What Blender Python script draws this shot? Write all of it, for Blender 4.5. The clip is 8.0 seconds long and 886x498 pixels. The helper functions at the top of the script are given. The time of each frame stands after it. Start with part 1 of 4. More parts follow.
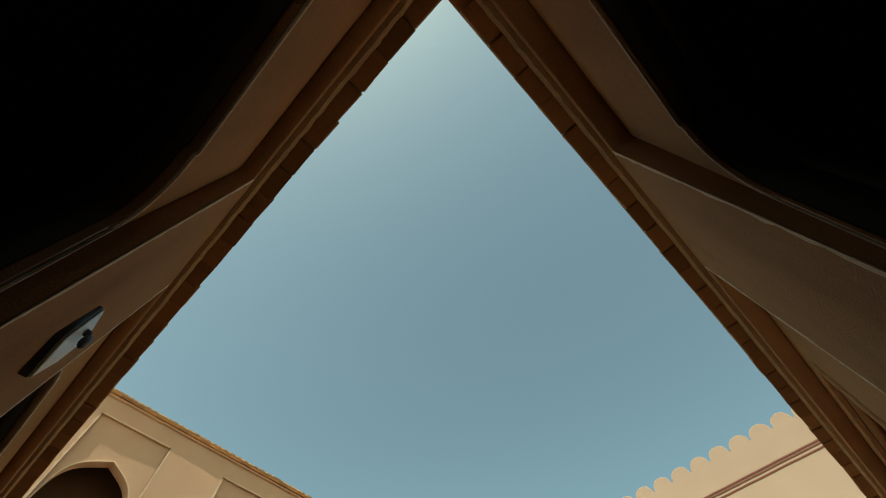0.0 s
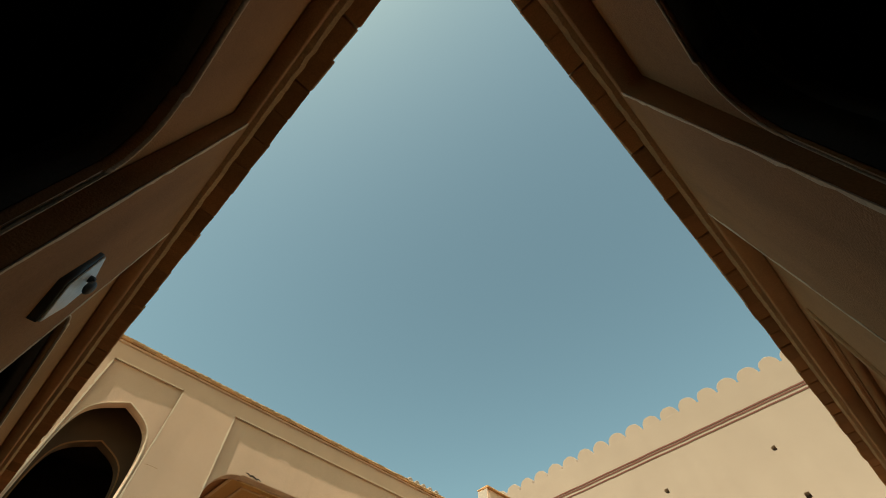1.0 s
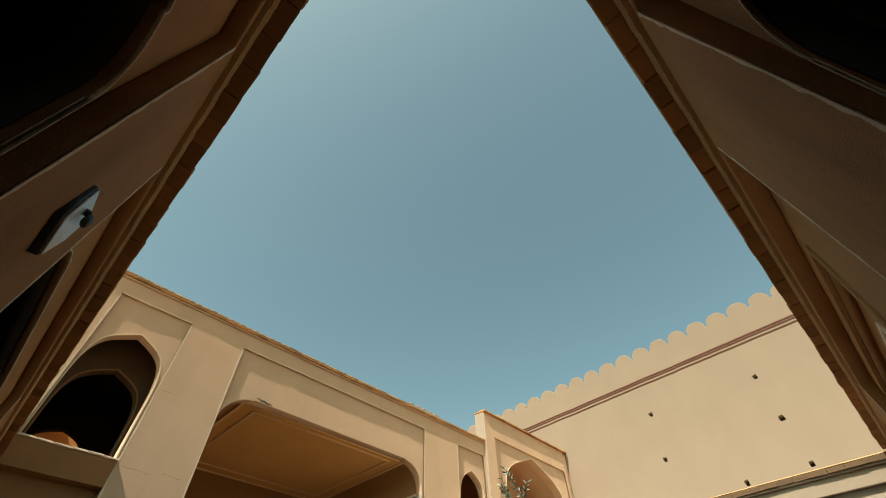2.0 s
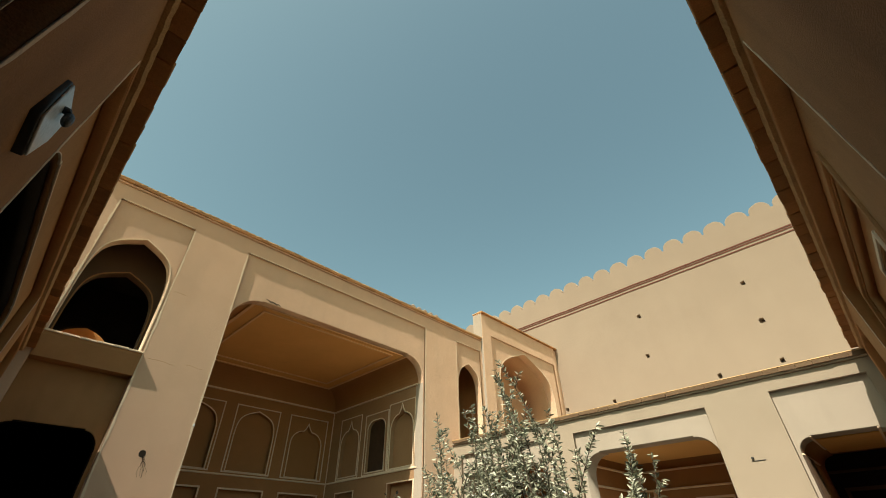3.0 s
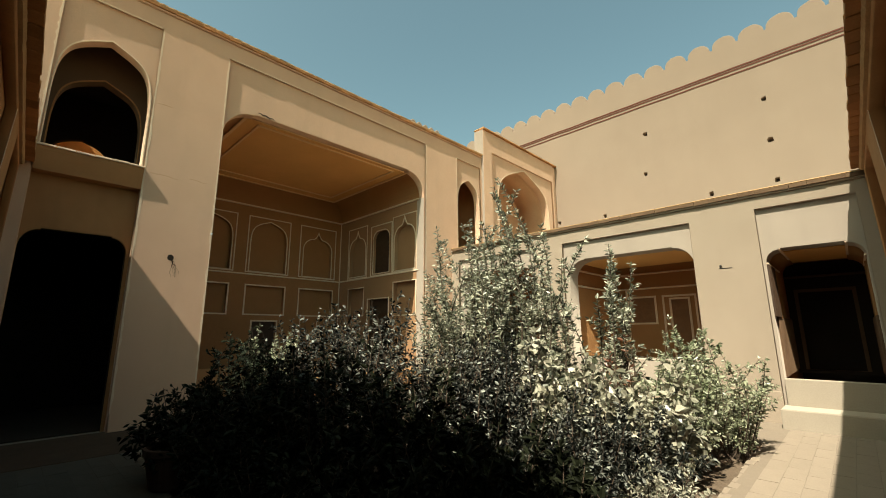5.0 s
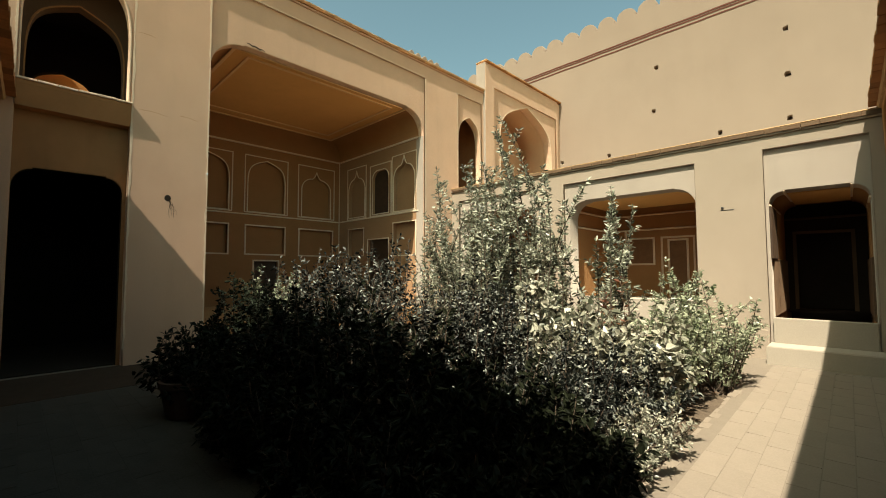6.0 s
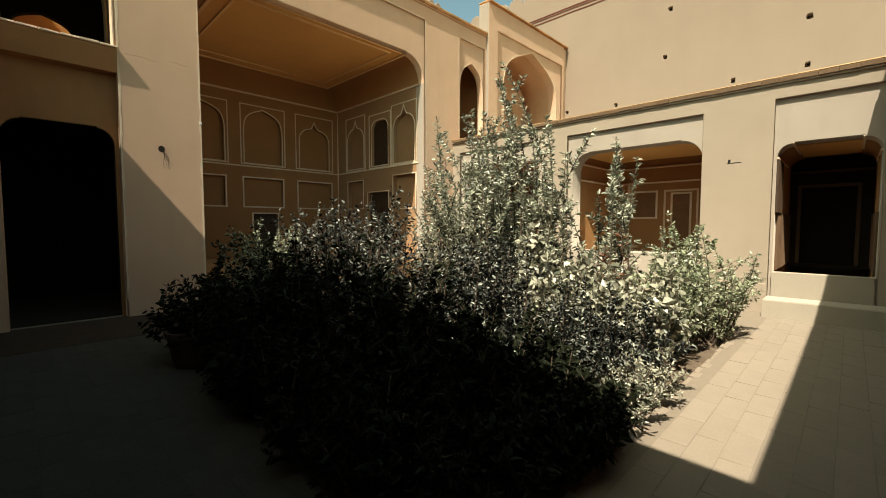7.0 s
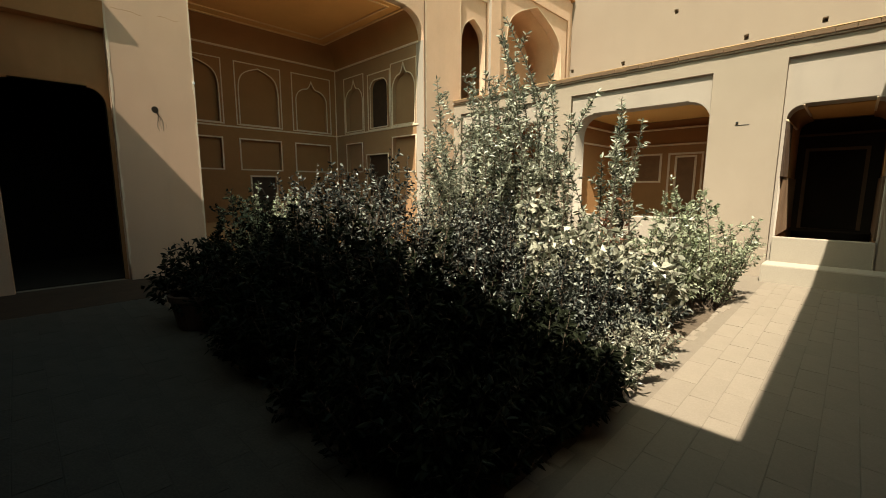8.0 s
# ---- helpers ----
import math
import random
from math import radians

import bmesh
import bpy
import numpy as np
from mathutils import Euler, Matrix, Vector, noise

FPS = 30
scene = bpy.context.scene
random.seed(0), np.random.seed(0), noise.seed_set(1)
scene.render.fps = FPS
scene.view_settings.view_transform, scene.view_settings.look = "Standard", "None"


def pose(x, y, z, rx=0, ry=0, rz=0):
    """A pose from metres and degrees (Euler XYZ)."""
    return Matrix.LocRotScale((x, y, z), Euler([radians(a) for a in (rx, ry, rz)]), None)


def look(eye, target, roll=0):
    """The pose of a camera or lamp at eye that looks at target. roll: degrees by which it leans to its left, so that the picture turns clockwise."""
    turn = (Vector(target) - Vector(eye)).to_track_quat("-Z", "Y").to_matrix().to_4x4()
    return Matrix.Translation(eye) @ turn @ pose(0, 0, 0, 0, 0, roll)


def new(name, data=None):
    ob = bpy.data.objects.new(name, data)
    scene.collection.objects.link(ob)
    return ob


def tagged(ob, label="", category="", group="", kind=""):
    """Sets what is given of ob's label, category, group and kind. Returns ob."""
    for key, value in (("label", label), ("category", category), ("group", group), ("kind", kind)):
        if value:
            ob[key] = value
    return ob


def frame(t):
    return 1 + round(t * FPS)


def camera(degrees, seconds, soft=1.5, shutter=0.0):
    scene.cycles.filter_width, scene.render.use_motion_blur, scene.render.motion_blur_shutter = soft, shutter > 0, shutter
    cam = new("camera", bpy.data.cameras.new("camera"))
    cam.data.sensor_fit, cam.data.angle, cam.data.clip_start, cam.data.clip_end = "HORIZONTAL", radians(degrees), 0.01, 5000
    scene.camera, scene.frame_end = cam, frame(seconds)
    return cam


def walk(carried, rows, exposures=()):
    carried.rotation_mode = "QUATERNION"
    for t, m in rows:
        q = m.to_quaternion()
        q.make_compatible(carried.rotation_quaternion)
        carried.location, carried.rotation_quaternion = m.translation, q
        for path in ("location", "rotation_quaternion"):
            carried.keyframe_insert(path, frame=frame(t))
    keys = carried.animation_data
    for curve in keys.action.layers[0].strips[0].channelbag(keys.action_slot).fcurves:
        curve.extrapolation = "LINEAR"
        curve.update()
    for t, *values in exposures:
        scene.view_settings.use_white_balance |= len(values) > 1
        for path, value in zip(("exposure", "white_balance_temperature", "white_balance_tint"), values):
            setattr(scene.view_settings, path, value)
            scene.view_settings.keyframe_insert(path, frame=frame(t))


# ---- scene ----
cam = camera(93.5, 8.0, soft=0.95)
PATH = [
    (0, (0.156, -1.044, 1.561), (0.801, -0.456, 3.361), -2.4),
    (0.5, (0.164, -1.031, 1.564), (0.872, -0.377, 3.316), -2.1),
    (1, (0.171, -1.02, 1.569), (0.961, -0.285, 3.252), -2.0),
    (2.5, (0.193, -0.984, 1.577), (1.25, 0.017, 2.949), -1.4),
    (3, (0.21, -0.984, 1.577), (1.374, 0.131, 2.76), -1.0),
    (3.5, (0.239, -0.98, 1.561), (1.502, 0.24, 2.519), -0.7),
    (4, (0.229, -0.959, 1.595), (1.567, 0.332, 2.334), -0.6),
    (4.5, (0.235, -0.97, 1.626), (1.611, 0.364, 2.197), -0.5),
    (5, (0.249, -0.965, 1.625), (1.655, 0.402, 2.019), -0.3),
    (6.5, (0.275, -0.948, 1.666), (1.707, 0.448, 1.661), -0.1),
    (7, (0.295, -0.94, 1.664), (1.723, 0.456, 1.547), -0.0),
    (7.5, (0.307, -0.937, 1.669), (1.727, 0.453, 1.439), 0.0),
    (8, (0.311, -0.938, 1.673), (1.724, 0.448, 1.383), 0.1),
]
walk(cam, [(t, look(eye, target, roll)) for t, eye, target, roll in PATH],
     exposures=((0.0, 1.08, 6500, 23), (8.0, 1.08, 6500, 23)))

# ---- daylight ----
SUN_WAY = Vector((3.55, 0.74, -4.52)).normalized()
world = bpy.data.worlds.new("sky")
scene.world = world
world.use_nodes = True
wn = world.node_tree
sky = wn.nodes.new("ShaderNodeTexSky")
sky.sky_type = "NISHITA"
sky.sun_disc = False
sky.sun_elevation = math.asin(-SUN_WAY.z)
sky.sun_rotation = math.atan2(-SUN_WAY.x, -SUN_WAY.y)
sky.air_density, sky.dust_density, sky.ozone_density = 1.0, 2.2, 1.4
back = wn.nodes["Background"]
back.inputs["Strength"].default_value = 0.108
haze = wn.nodes.new("ShaderNodeMix")
haze.data_type, haze.blend_type = "RGBA", "MULTIPLY"
haze.inputs["Factor"].default_value = 1.0
haze.inputs["B"].default_value = (0.82, 1.0, 0.62, 1)
wn.links.new(sky.outputs[0], haze.inputs["A"])
wn.links.new(haze.outputs["Result"], back.inputs["Color"])
sun = new("sun", bpy.data.lights.new("sun", "SUN"))
sun.data.energy, sun.data.angle, sun.data.color = 3.9, radians(0.5), (0.98, 1.0, 0.76)
sun.matrix_world = look((0, 0, 30), Vector((0, 0, 30)) + SUN_WAY)


# ---- materials ----
def material(name, base, second, rough=0.9, scale=3.0, fine=60.0, bump=0.25, spread=0.5, random_by=0.0, metal=0.0, gloss=0.2, streak=0.0, depth=0.012, speck=0.13):
    """A matt mineral or painted surface: two-scale colour variation, grain and relief."""
    m = bpy.data.materials.new(name)
    m.use_nodes = True
    t = m.node_tree
    n, l = t.nodes, t.links
    bs = n["Principled BSDF"]
    co = n.new("ShaderNodeTexCoord")
    big, small = n.new("ShaderNodeTexNoise"), n.new("ShaderNodeTexNoise")
    big.inputs["Scale"].default_value, big.inputs["Detail"].default_value = scale, 8
    big.inputs["Roughness"].default_value = 0.65
    small.inputs["Scale"].default_value, small.inputs["Detail"].default_value = fine, 4
    l.new(co.outputs["Object"], big.inputs["Vector"])
    l.new(co.outputs["Object"], small.inputs["Vector"])
    ramp = n.new("ShaderNodeMapRange")
    ramp.inputs["From Min"].default_value, ramp.inputs["From Max"].default_value = 0.5 - spread / 2, 0.5 + spread / 2
    l.new(big.outputs["Fac"], ramp.inputs["Value"])
    mix = n.new("ShaderNodeMix")
    mix.data_type = "RGBA"
    mix.inputs["A"].default_value, mix.inputs["B"].default_value = (*base, 1), (*second, 1)
    l.new(ramp.outputs[0], mix.inputs["Factor"])
    colour = mix.outputs["Result"]
    if streak:
        stretch = n.new("ShaderNodeMapping")
        stretch.inputs["Scale"].default_value = (2.6, 2.6, 0.35)
        runs = n.new("ShaderNodeTexNoise")
        runs.inputs["Scale"].default_value, runs.inputs["Detail"].default_value = 1.0, 6
        l.new(co.outputs["Object"], stretch.inputs["Vector"])
        l.new(stretch.outputs[0], runs.inputs["Vector"])
        cut = n.new("ShaderNodeMapRange")
        cut.inputs["From Min"].default_value, cut.inputs["From Max"].default_value = 0.5, 0.78
        cut.inputs["To Min"].default_value, cut.inputs["To Max"].default_value = 1.0, 1.0 - streak
        l.new(runs.outputs["Fac"], cut.inputs["Value"])
        dark = n.new("ShaderNodeVectorMath")
        dark.operation = "SCALE"
        l.new(colour, dark.inputs[0])
        l.new(cut.outputs[0], dark.inputs["Scale"])
        colour = dark.outputs[0]
    grain = n.new("ShaderNodeMapRange")
    grain.inputs["From Min"].default_value, grain.inputs["From Max"].default_value = 0.3, 0.7
    grain.inputs["To Min"].default_value, grain.inputs["To Max"].default_value = 1 - speck, 1 + speck
    l.new(small.outputs["Fac"], grain.inputs["Value"])
    value = grain.outputs[0]
    if random_by:
        info = n.new("ShaderNodeObjectInfo")
        vary = n.new("ShaderNodeMapRange")
        vary.inputs["To Min"].default_value, vary.inputs["To Max"].default_value = 1 - random_by, 1 + random_by
        l.new(info.outputs["Random"], vary.inputs["Value"])
        times = n.new("ShaderNodeMath")
        times.operation = "MULTIPLY"
        l.new(value, times.inputs[0])
        l.new(vary.outputs[0], times.inputs[1])
        value = times.outputs[0]
    tone = n.new("ShaderNodeVectorMath")
    tone.operation = "SCALE"
    l.new(colour, tone.inputs[0])
    l.new(value, tone.inputs["Scale"])
    l.new(tone.outputs[0], bs.inputs["Base Color"])
    bs.inputs["Roughness"].default_value, bs.inputs["Metallic"].default_value = rough, metal
    bs.inputs["Specular IOR Level"].default_value = gloss
    bs.inputs["Diffuse Roughness"].default_value = 1.0
    add = n.new("ShaderNodeMath")
    add.operation = "ADD"
    l.new(big.outputs["Fac"], add.inputs[0])
    l.new(small.outputs["Fac"], add.inputs[1])
    relief = n.new("ShaderNodeBump")
    relief.inputs["Strength"].default_value, relief.inputs["Distance"].default_value = bump, depth
    l.new(add.outputs[0], relief.inputs["Height"])
    l.new(relief.outputs[0], bs.inputs["Normal"])
    return m


def leaf_material(name, base, second, through_light=0.25, gloss=0.5, few=1.0):
    m = bpy.data.materials.new(name)
    m.use_nodes = True
    t = m.node_tree
    n, l = t.nodes, t.links
    bs = n["Principled BSDF"]
    geo = n.new("ShaderNodeNewGeometry")
    mix = n.new("ShaderNodeMix")
    mix.data_type = "RGBA"
    mix.inputs["A"].default_value, mix.inputs["B"].default_value = (*base, 1), (*second, 1)
    power = n.new("ShaderNodeMath")
    power.operation = "POWER"
    power.inputs[1].default_value = few
    l.new(geo.outputs["Random Per Island"], power.inputs[0])
    l.new(power.outputs[0], mix.inputs["Factor"])
    l.new(mix.outputs["Result"], bs.inputs["Base Color"])
    bs.inputs["Roughness"].default_value = 0.36
    bs.inputs["Specular IOR Level"].default_value = gloss
    glow = n.new("ShaderNodeBsdfTranslucent")
    l.new(mix.outputs["Result"], glow.inputs["Color"])
    both = n.new("ShaderNodeMixShader")
    both.inputs[0].default_value = through_light
    l.new(bs.outputs[0], both.inputs[1])
    l.new(glow.outputs[0], both.inputs[2])
    l.new(both.outputs[0], n["Material Output"].inputs["Surface"])
    return m


PLASTER = material("mud_plaster", (0.415, 0.33, 0.252), (0.375, 0.295, 0.222), scale=1.1, fine=130, bump=0.3, streak=0.08)
# raised, rosier mud plaster: sun and bounce light are put into its colour
PLASTER_LIT = material("lit_mud_plaster", (0.715, 0.485, 0.335), (0.655, 0.435, 0.295), scale=1.6, fine=130, bump=0.6, streak=0.07, depth=0.016)
# mud plaster for shaded walls; shade and warm bounce are put into its brown
PLASTER_SHADE = material("shade_mud_plaster", (0.47, 0.232, 0.095), (0.36, 0.172, 0.068), scale=1.3, fine=110, bump=0.4, streak=0.18)
PLASTER_CREAM = material("cream_plaster", (0.455, 0.377, 0.31), (0.41, 0.338, 0.272), scale=1.3, fine=110, bump=0.25, streak=0.08)
PLASTER_PALE = material("pale_mud_plaster", (0.382, 0.293, 0.222), (0.35, 0.265, 0.20), scale=0.7, fine=90, bump=0.25, streak=0.03)
# indoor plaster: warm bounce light and shade are put into its orange-brown
PLASTER_BOUNCE = material("bounce_plaster", (0.425, 0.212, 0.086), (0.36, 0.178, 0.07), scale=1.5, fine=60, bump=0.25)
# greyer copy for the porch's side walls, their shade in the colour
PLASTER_SIDE_SHADE = material("side_shade_plaster", (0.40, 0.228, 0.118), (0.345, 0.195, 0.1), scale=1.5, fine=60, bump=0.25)
# ceiling plaster brightened to ochre: light bounced off the floor is painted in
OCHRE_LIT = material("ochre_lit_plaster", (0.80, 0.46, 0.165), (0.72, 0.405, 0.14), scale=1.2, fine=60, bump=0.25)
# alcove plaster with its orange bounce light put into the colour
ALCOVE_BOUNCE = material("alcove_bounce_plaster", (0.60, 0.37, 0.22), (0.53, 0.32, 0.185), scale=1.5, fine=60, bump=0.25)
# dark brown plaster with the shade of inner surfaces put into its colour
SHADE_MID = material("shade_mid_plaster", (0.17, 0.10, 0.057), (0.12, 0.07, 0.04), scale=1.5, fine=60, bump=0.3)
# near-black plaster: the shade of rooms and openings is put into its colour
SHADE_BLACK = material("shade_black_plaster", (0.035, 0.024, 0.016), (0.022, 0.015, 0.01), scale=1.5, fine=60, bump=0.3)
GYPSUM = material("gypsum_trim", (0.80, 0.635, 0.47), (0.70, 0.545, 0.395), scale=4, fine=80, bump=0.15)
# trim lightened the same way, bounce light in its colour
TRIM_LIT = material("lit_trim", (0.88, 0.62, 0.34), (0.80, 0.54, 0.28), scale=4, fine=80, bump=0.15)
EAVE_PLASTER = material("eave_plaster", (0.60, 0.38, 0.195), (0.44, 0.27, 0.135), scale=3.5, fine=70, bump=0.6)
BRICK = material("fired_brick", (0.48, 0.235, 0.09), (0.36, 0.165, 0.062), scale=5, fine=90, bump=0.5, random_by=0.25)
LEDGE_BRICK = material("plastered_brick", (0.20, 0.122, 0.07), (0.155, 0.092, 0.052), scale=5, fine=90, bump=0.6, random_by=0.06)
RED_BRICK = material("red_brick", (0.20, 0.075, 0.05), (0.15, 0.058, 0.04), scale=5, fine=80, bump=0.5, random_by=0.15)
PAVING = material("paving_brick", (0.258, 0.205, 0.155), (0.228, 0.180, 0.135), scale=1.7, fine=70, bump=0.1, random_by=0.03, speck=0.05)
# darker paving copy for the west path; its shade is put into the colour
SHADE_PAVING = material("shade_toned_paving", (0.078, 0.067, 0.052), (0.056, 0.048, 0.037), scale=2.5, fine=60, bump=0.4, random_by=0.06)
STEP_PLASTER = material("step_plaster", (0.43, 0.362, 0.285), (0.39, 0.326, 0.254), scale=1.8, fine=50, bump=0.05, speck=0.05)
BEDDING = material("joint_sand", (0.215, 0.17, 0.128), (0.185, 0.146, 0.11), scale=8, fine=90, bump=0.2, speck=0.06)
EARTH = material("garden_soil", (0.15, 0.108, 0.074), (0.095, 0.068, 0.047), scale=4, fine=45, bump=0.9)
STRIP_DARK = material("strip_dark", (0.07, 0.043, 0.027), (0.045, 0.028, 0.018), scale=3, fine=45, bump=0.5)
DESERT = material("dry_ground", (0.40, 0.31, 0.2), (0.33, 0.25, 0.16), scale=0.3, fine=20, bump=0.4)
BARK = material("bark", (0.12, 0.085, 0.06), (0.07, 0.05, 0.036), scale=14, fine=120, bump=0.6)
TERRACOTTA = material("terracotta", (0.10, 0.055, 0.038), (0.07, 0.04, 0.028), scale=5, fine=70, bump=0.25)
DARK_WOOD = material("dark_wood", (0.085, 0.05, 0.03), (0.05, 0.03, 0.02), scale=6, fine=50, bump=0.3, rough=0.6)
RECESS_BROWN = material("recess_brown", (0.27, 0.135, 0.06), (0.2, 0.1, 0.045), scale=6, fine=50, bump=0.3, rough=0.6)
BLACK_METAL = material("black_metal", (0.02, 0.02, 0.02), (0.03, 0.028, 0.025), rough=0.45, scale=8, fine=80, bump=0.1, gloss=0.5)
WHITE_ENAMEL = material("white_enamel", (0.72, 0.72, 0.72), (0.62, 0.62, 0.6), rough=0.35, scale=9, fine=60, bump=0.05, gloss=0.5)
LEAF_GREY = leaf_material("grey_green_leaf", (0.05, 0.062, 0.032), (0.54, 0.53, 0.40), 0.08, 0.5, 1.1)
# cream-pale leaf: full sunlight is put into its colour
LEAF_SUN = leaf_material("sunlit_leaf", (0.05, 0.058, 0.03), (0.56, 0.52, 0.40), 0.08)
# near-black leaf: the bed's shade is put into its colour
LEAF_SHADE = leaf_material("shade_leaf", (0.005, 0.006, 0.003), (0.022, 0.025, 0.014), 0.04, 0.04)
# shade-dark leaf; a few random pale leaves paint sun glints
LEAF_GLINT = leaf_material("glint_leaf", (0.006, 0.007, 0.005), (0.42, 0.43, 0.37), 0.04, 0.12, 5.0)
LEAF_FRESH = leaf_material("fresh_green_leaf", (0.085, 0.11, 0.05), (0.48, 0.49, 0.33), 0.15)
LEAF_RED = leaf_material("reddish_leaf", (0.24, 0.08, 0.05), (0.20, 0.14, 0.07), 0.3)


# ---- mesh helpers ----
def part(name, mesh, mat, parent=None, label=""):
    if isinstance(mesh, bmesh.types.BMesh):
        data = bpy.data.meshes.new(name)
        mesh.to_mesh(data)
        mesh.free()
        mesh = data
    mesh.name = name
    if not mesh.materials:
        mesh.materials.append(mat)
    ob = new(name, mesh)
    if parent:
        ob.parent = parent
    if label:
        ob["label"] = label
    return ob


def on_y(at, sign):
    """Wall drawn in (x, z), set at y = at, depth running towards sign."""
    return lambda u, v, w: (u, at + sign * w, v)


def on_x(at, sign, lean=0.0):
    """Wall drawn in (y, z), set at x = at, depth running towards sign."""
    return lambda u, v, w: (at + sign * w + lean * u, u, v)


def leaning(wall, rate=0.05, top=4.3, most=0.105):
    """The same wall leaning back as a whole towards its foot."""
    return lambda u, v, w: wall(u, v, w - min(max(rate * (top - v), 0.0), most))


def tall(u0, u1, v0=-0.3, v1=4.4):
    return [(u0, v0), (u1, v0), (u1, 2.2), (u1, 4.3), (u1, v1), (u0, v1), (u0, 4.3), (u0, 2.2)]


def ragged_band(u0, u1, v0, v1, w0, w1, where, seed=0, rough=0.009):
    """A hand-smeared band of plaster with an uneven lower and outer edge."""
    bm, last = bmesh.new(), None
    steps = int((u1 - u0) / 0.03)
    for i in range(steps + 1):
        u = u0 + (u1 - u0) * i / steps
        a = rough * (0.6 * noise.noise((u * 2.3, seed, 0)) + 0.7 * noise.noise((u * 11, seed, 3)) + 0.5 * noise.noise((u * 31, seed, 5)))
        b = rough * (0.6 * noise.noise((u * 3.1, seed, 7)) + 0.7 * noise.noise((u * 13, seed, 9)) + 0.5 * noise.noise((u * 37, seed, 11)))
        ring = [bm.verts.new(where(u, v, w)) for v, w in ((v0, w0), (v0 + a * 0.6, w1 - 0.02 + b), ((v0 + v1) / 2 + a * 0.4, w1 + b * 1.2), (v1, w1 - 0.004 + a), (v1, w0))]
        if last:
            for k in range(5):
                bm.faces.new((last[k], ring[k], ring[(k + 1) % 5], last[(k + 1) % 5]))
        last = ring
    bmesh.ops.recalc_face_normals(bm, faces=bm.faces)
    return bm


def on_z(at):
    return lambda u, v, w: (u, v, at + w)


def slab(outer, holes, w0, w1, where, edge=0.0):
    """A plate with openings, from outline loops, w0 to w1 deep, with softened arrises."""
    cu = bpy.data.curves.new("outline", "CURVE")
    cu.dimensions, cu.fill_mode = "2D", "BOTH"
    cu.extrude = max((w1 - w0) / 2 - edge, 0.0005)
    cu.bevel_depth, cu.bevel_resolution, cu.offset = edge, 1, -edge
    for loop in [outer] + list(holes):
        sp = cu.splines.new("POLY")
        sp.points.add(len(loop) - 1)
        for p, (u, v) in zip(sp.points, loop):
            p.co = (u, v, 0, 1)
        sp.use_cyclic_u = True
    ob = bpy.data.objects.new("outline", cu)
    me = bpy.data.meshes.new_from_object(ob)
    bpy.data.objects.remove(ob)
    bpy.data.curves.remove(cu)
    bm = bmesh.new()
    bm.from_mesh(me)
    bpy.data.meshes.remove(me)
    for v in bm.verts:
        v.co = where(v.co.x, v.co.y, v.co.z + (w0 + w1) / 2)
    bmesh.ops.remove_doubles(bm, verts=bm.verts, dist=0.0004)
    bmesh.ops.recalc_face_normals(bm, faces=bm.faces)
    return bm


def box(x0, x1, y0, y1, z0, z1, edge=0.0, rough=0.0, seed=0):
    bm = bmesh.new()
    bmesh.ops.create_cube(bm, size=1)
    for v in bm.verts:
        v.co = (x0 + (v.co.x + 0.5) * (x1 - x0), y0 + (v.co.y + 0.5) * (y1 - y0), z0 + (v.co.z + 0.5) * (z1 - z0))
    if edge:
        bmesh.ops.bevel(bm, geom=bm.edges[:], offset=edge, segments=1, affect="EDGES", profile=0.7)
    if rough:
        r = random.Random(seed)
        for v in bm.verts:
            v.co += Vector((r.uniform(-1, 1), r.uniform(-1, 1), r.uniform(-1, 1))) * rough
    return bm


def joined(*bms):
    out = bmesh.new()
    for b in bms:
        me = bpy.data.meshes.new("piece")
        b.to_mesh(me)
        b.free()
        out.from_mesh(me)
        bpy.data.meshes.remove(me)
    return out


def rect(u0, u1, v0, v1):
    return [(u0, v0), (u1, v0), (u1, v1), (u0, v1)]


def basket(u0, u1, v0, vs, vt, rc, notch=0.025, steps=9):
    """Flat-topped arch with rounded shoulders and a small notch beside the flat lintel."""
    left = [(u0, v0), (u0, vs)]
    for i in range(steps + 1):
        a = math.pi / 2 * i / steps
        left.append((u0 + rc - rc * math.cos(a), vs + (vt - notch - vs) * math.sin(a)))
    left.append((u0 + rc + 0.001, vt))
    return left + [(u0 + u1 - u, v) for u, v in reversed(left)]


def pointed(u0, u1, v0, vs, vt, steps=12, tip=0.0, full=0.62):
    """Persian four-centred arch; tip > 0 draws an ogee point."""
    um, h, half = (u0 + u1) / 2, vt - vs, (u1 - u0) / 2
    a, b, c, d = (0, 0), (0, full * h), (0.26 * half, (0.80 - tip) * h), (half, h)
    left = [(u0, v0)]
    for i in range(steps + 1):
        s = i / steps
        k = ((1 - s) ** 3, 3 * s * (1 - s) ** 2, 3 * s * s * (1 - s), s**3)
        left.append((u0 + sum(q * p[0] for q, p in zip(k, (a, b, c, d))), vs + sum(q * p[1] for q, p in zip(k, (a, b, c, d)))))
    return left + [(2 * um - u, v) for u, v in reversed(left[:-1])]


def ogee(u0, u1, v0, vs, vt):
    um, half, h = (u0 + u1) / 2, (u1 - u0) / 2, vt - vs
    left = [(u0, v0), (u0, vs)]
    for i in range(1, 8):
        s = i / 7
        left.append((u0 + half * 0.72 * (1 - math.cos(s * math.pi / 2)) * 1.0, vs + h * 0.62 * math.sin(s * math.pi / 2)))
    left += [(u0 + half * 0.86, vs + h * 0.74), (u0 + half * 0.95, vs + h * 0.88), (um, vt)]
    return left + [(2 * um - u, v) for u, v in reversed(left[:-1])]


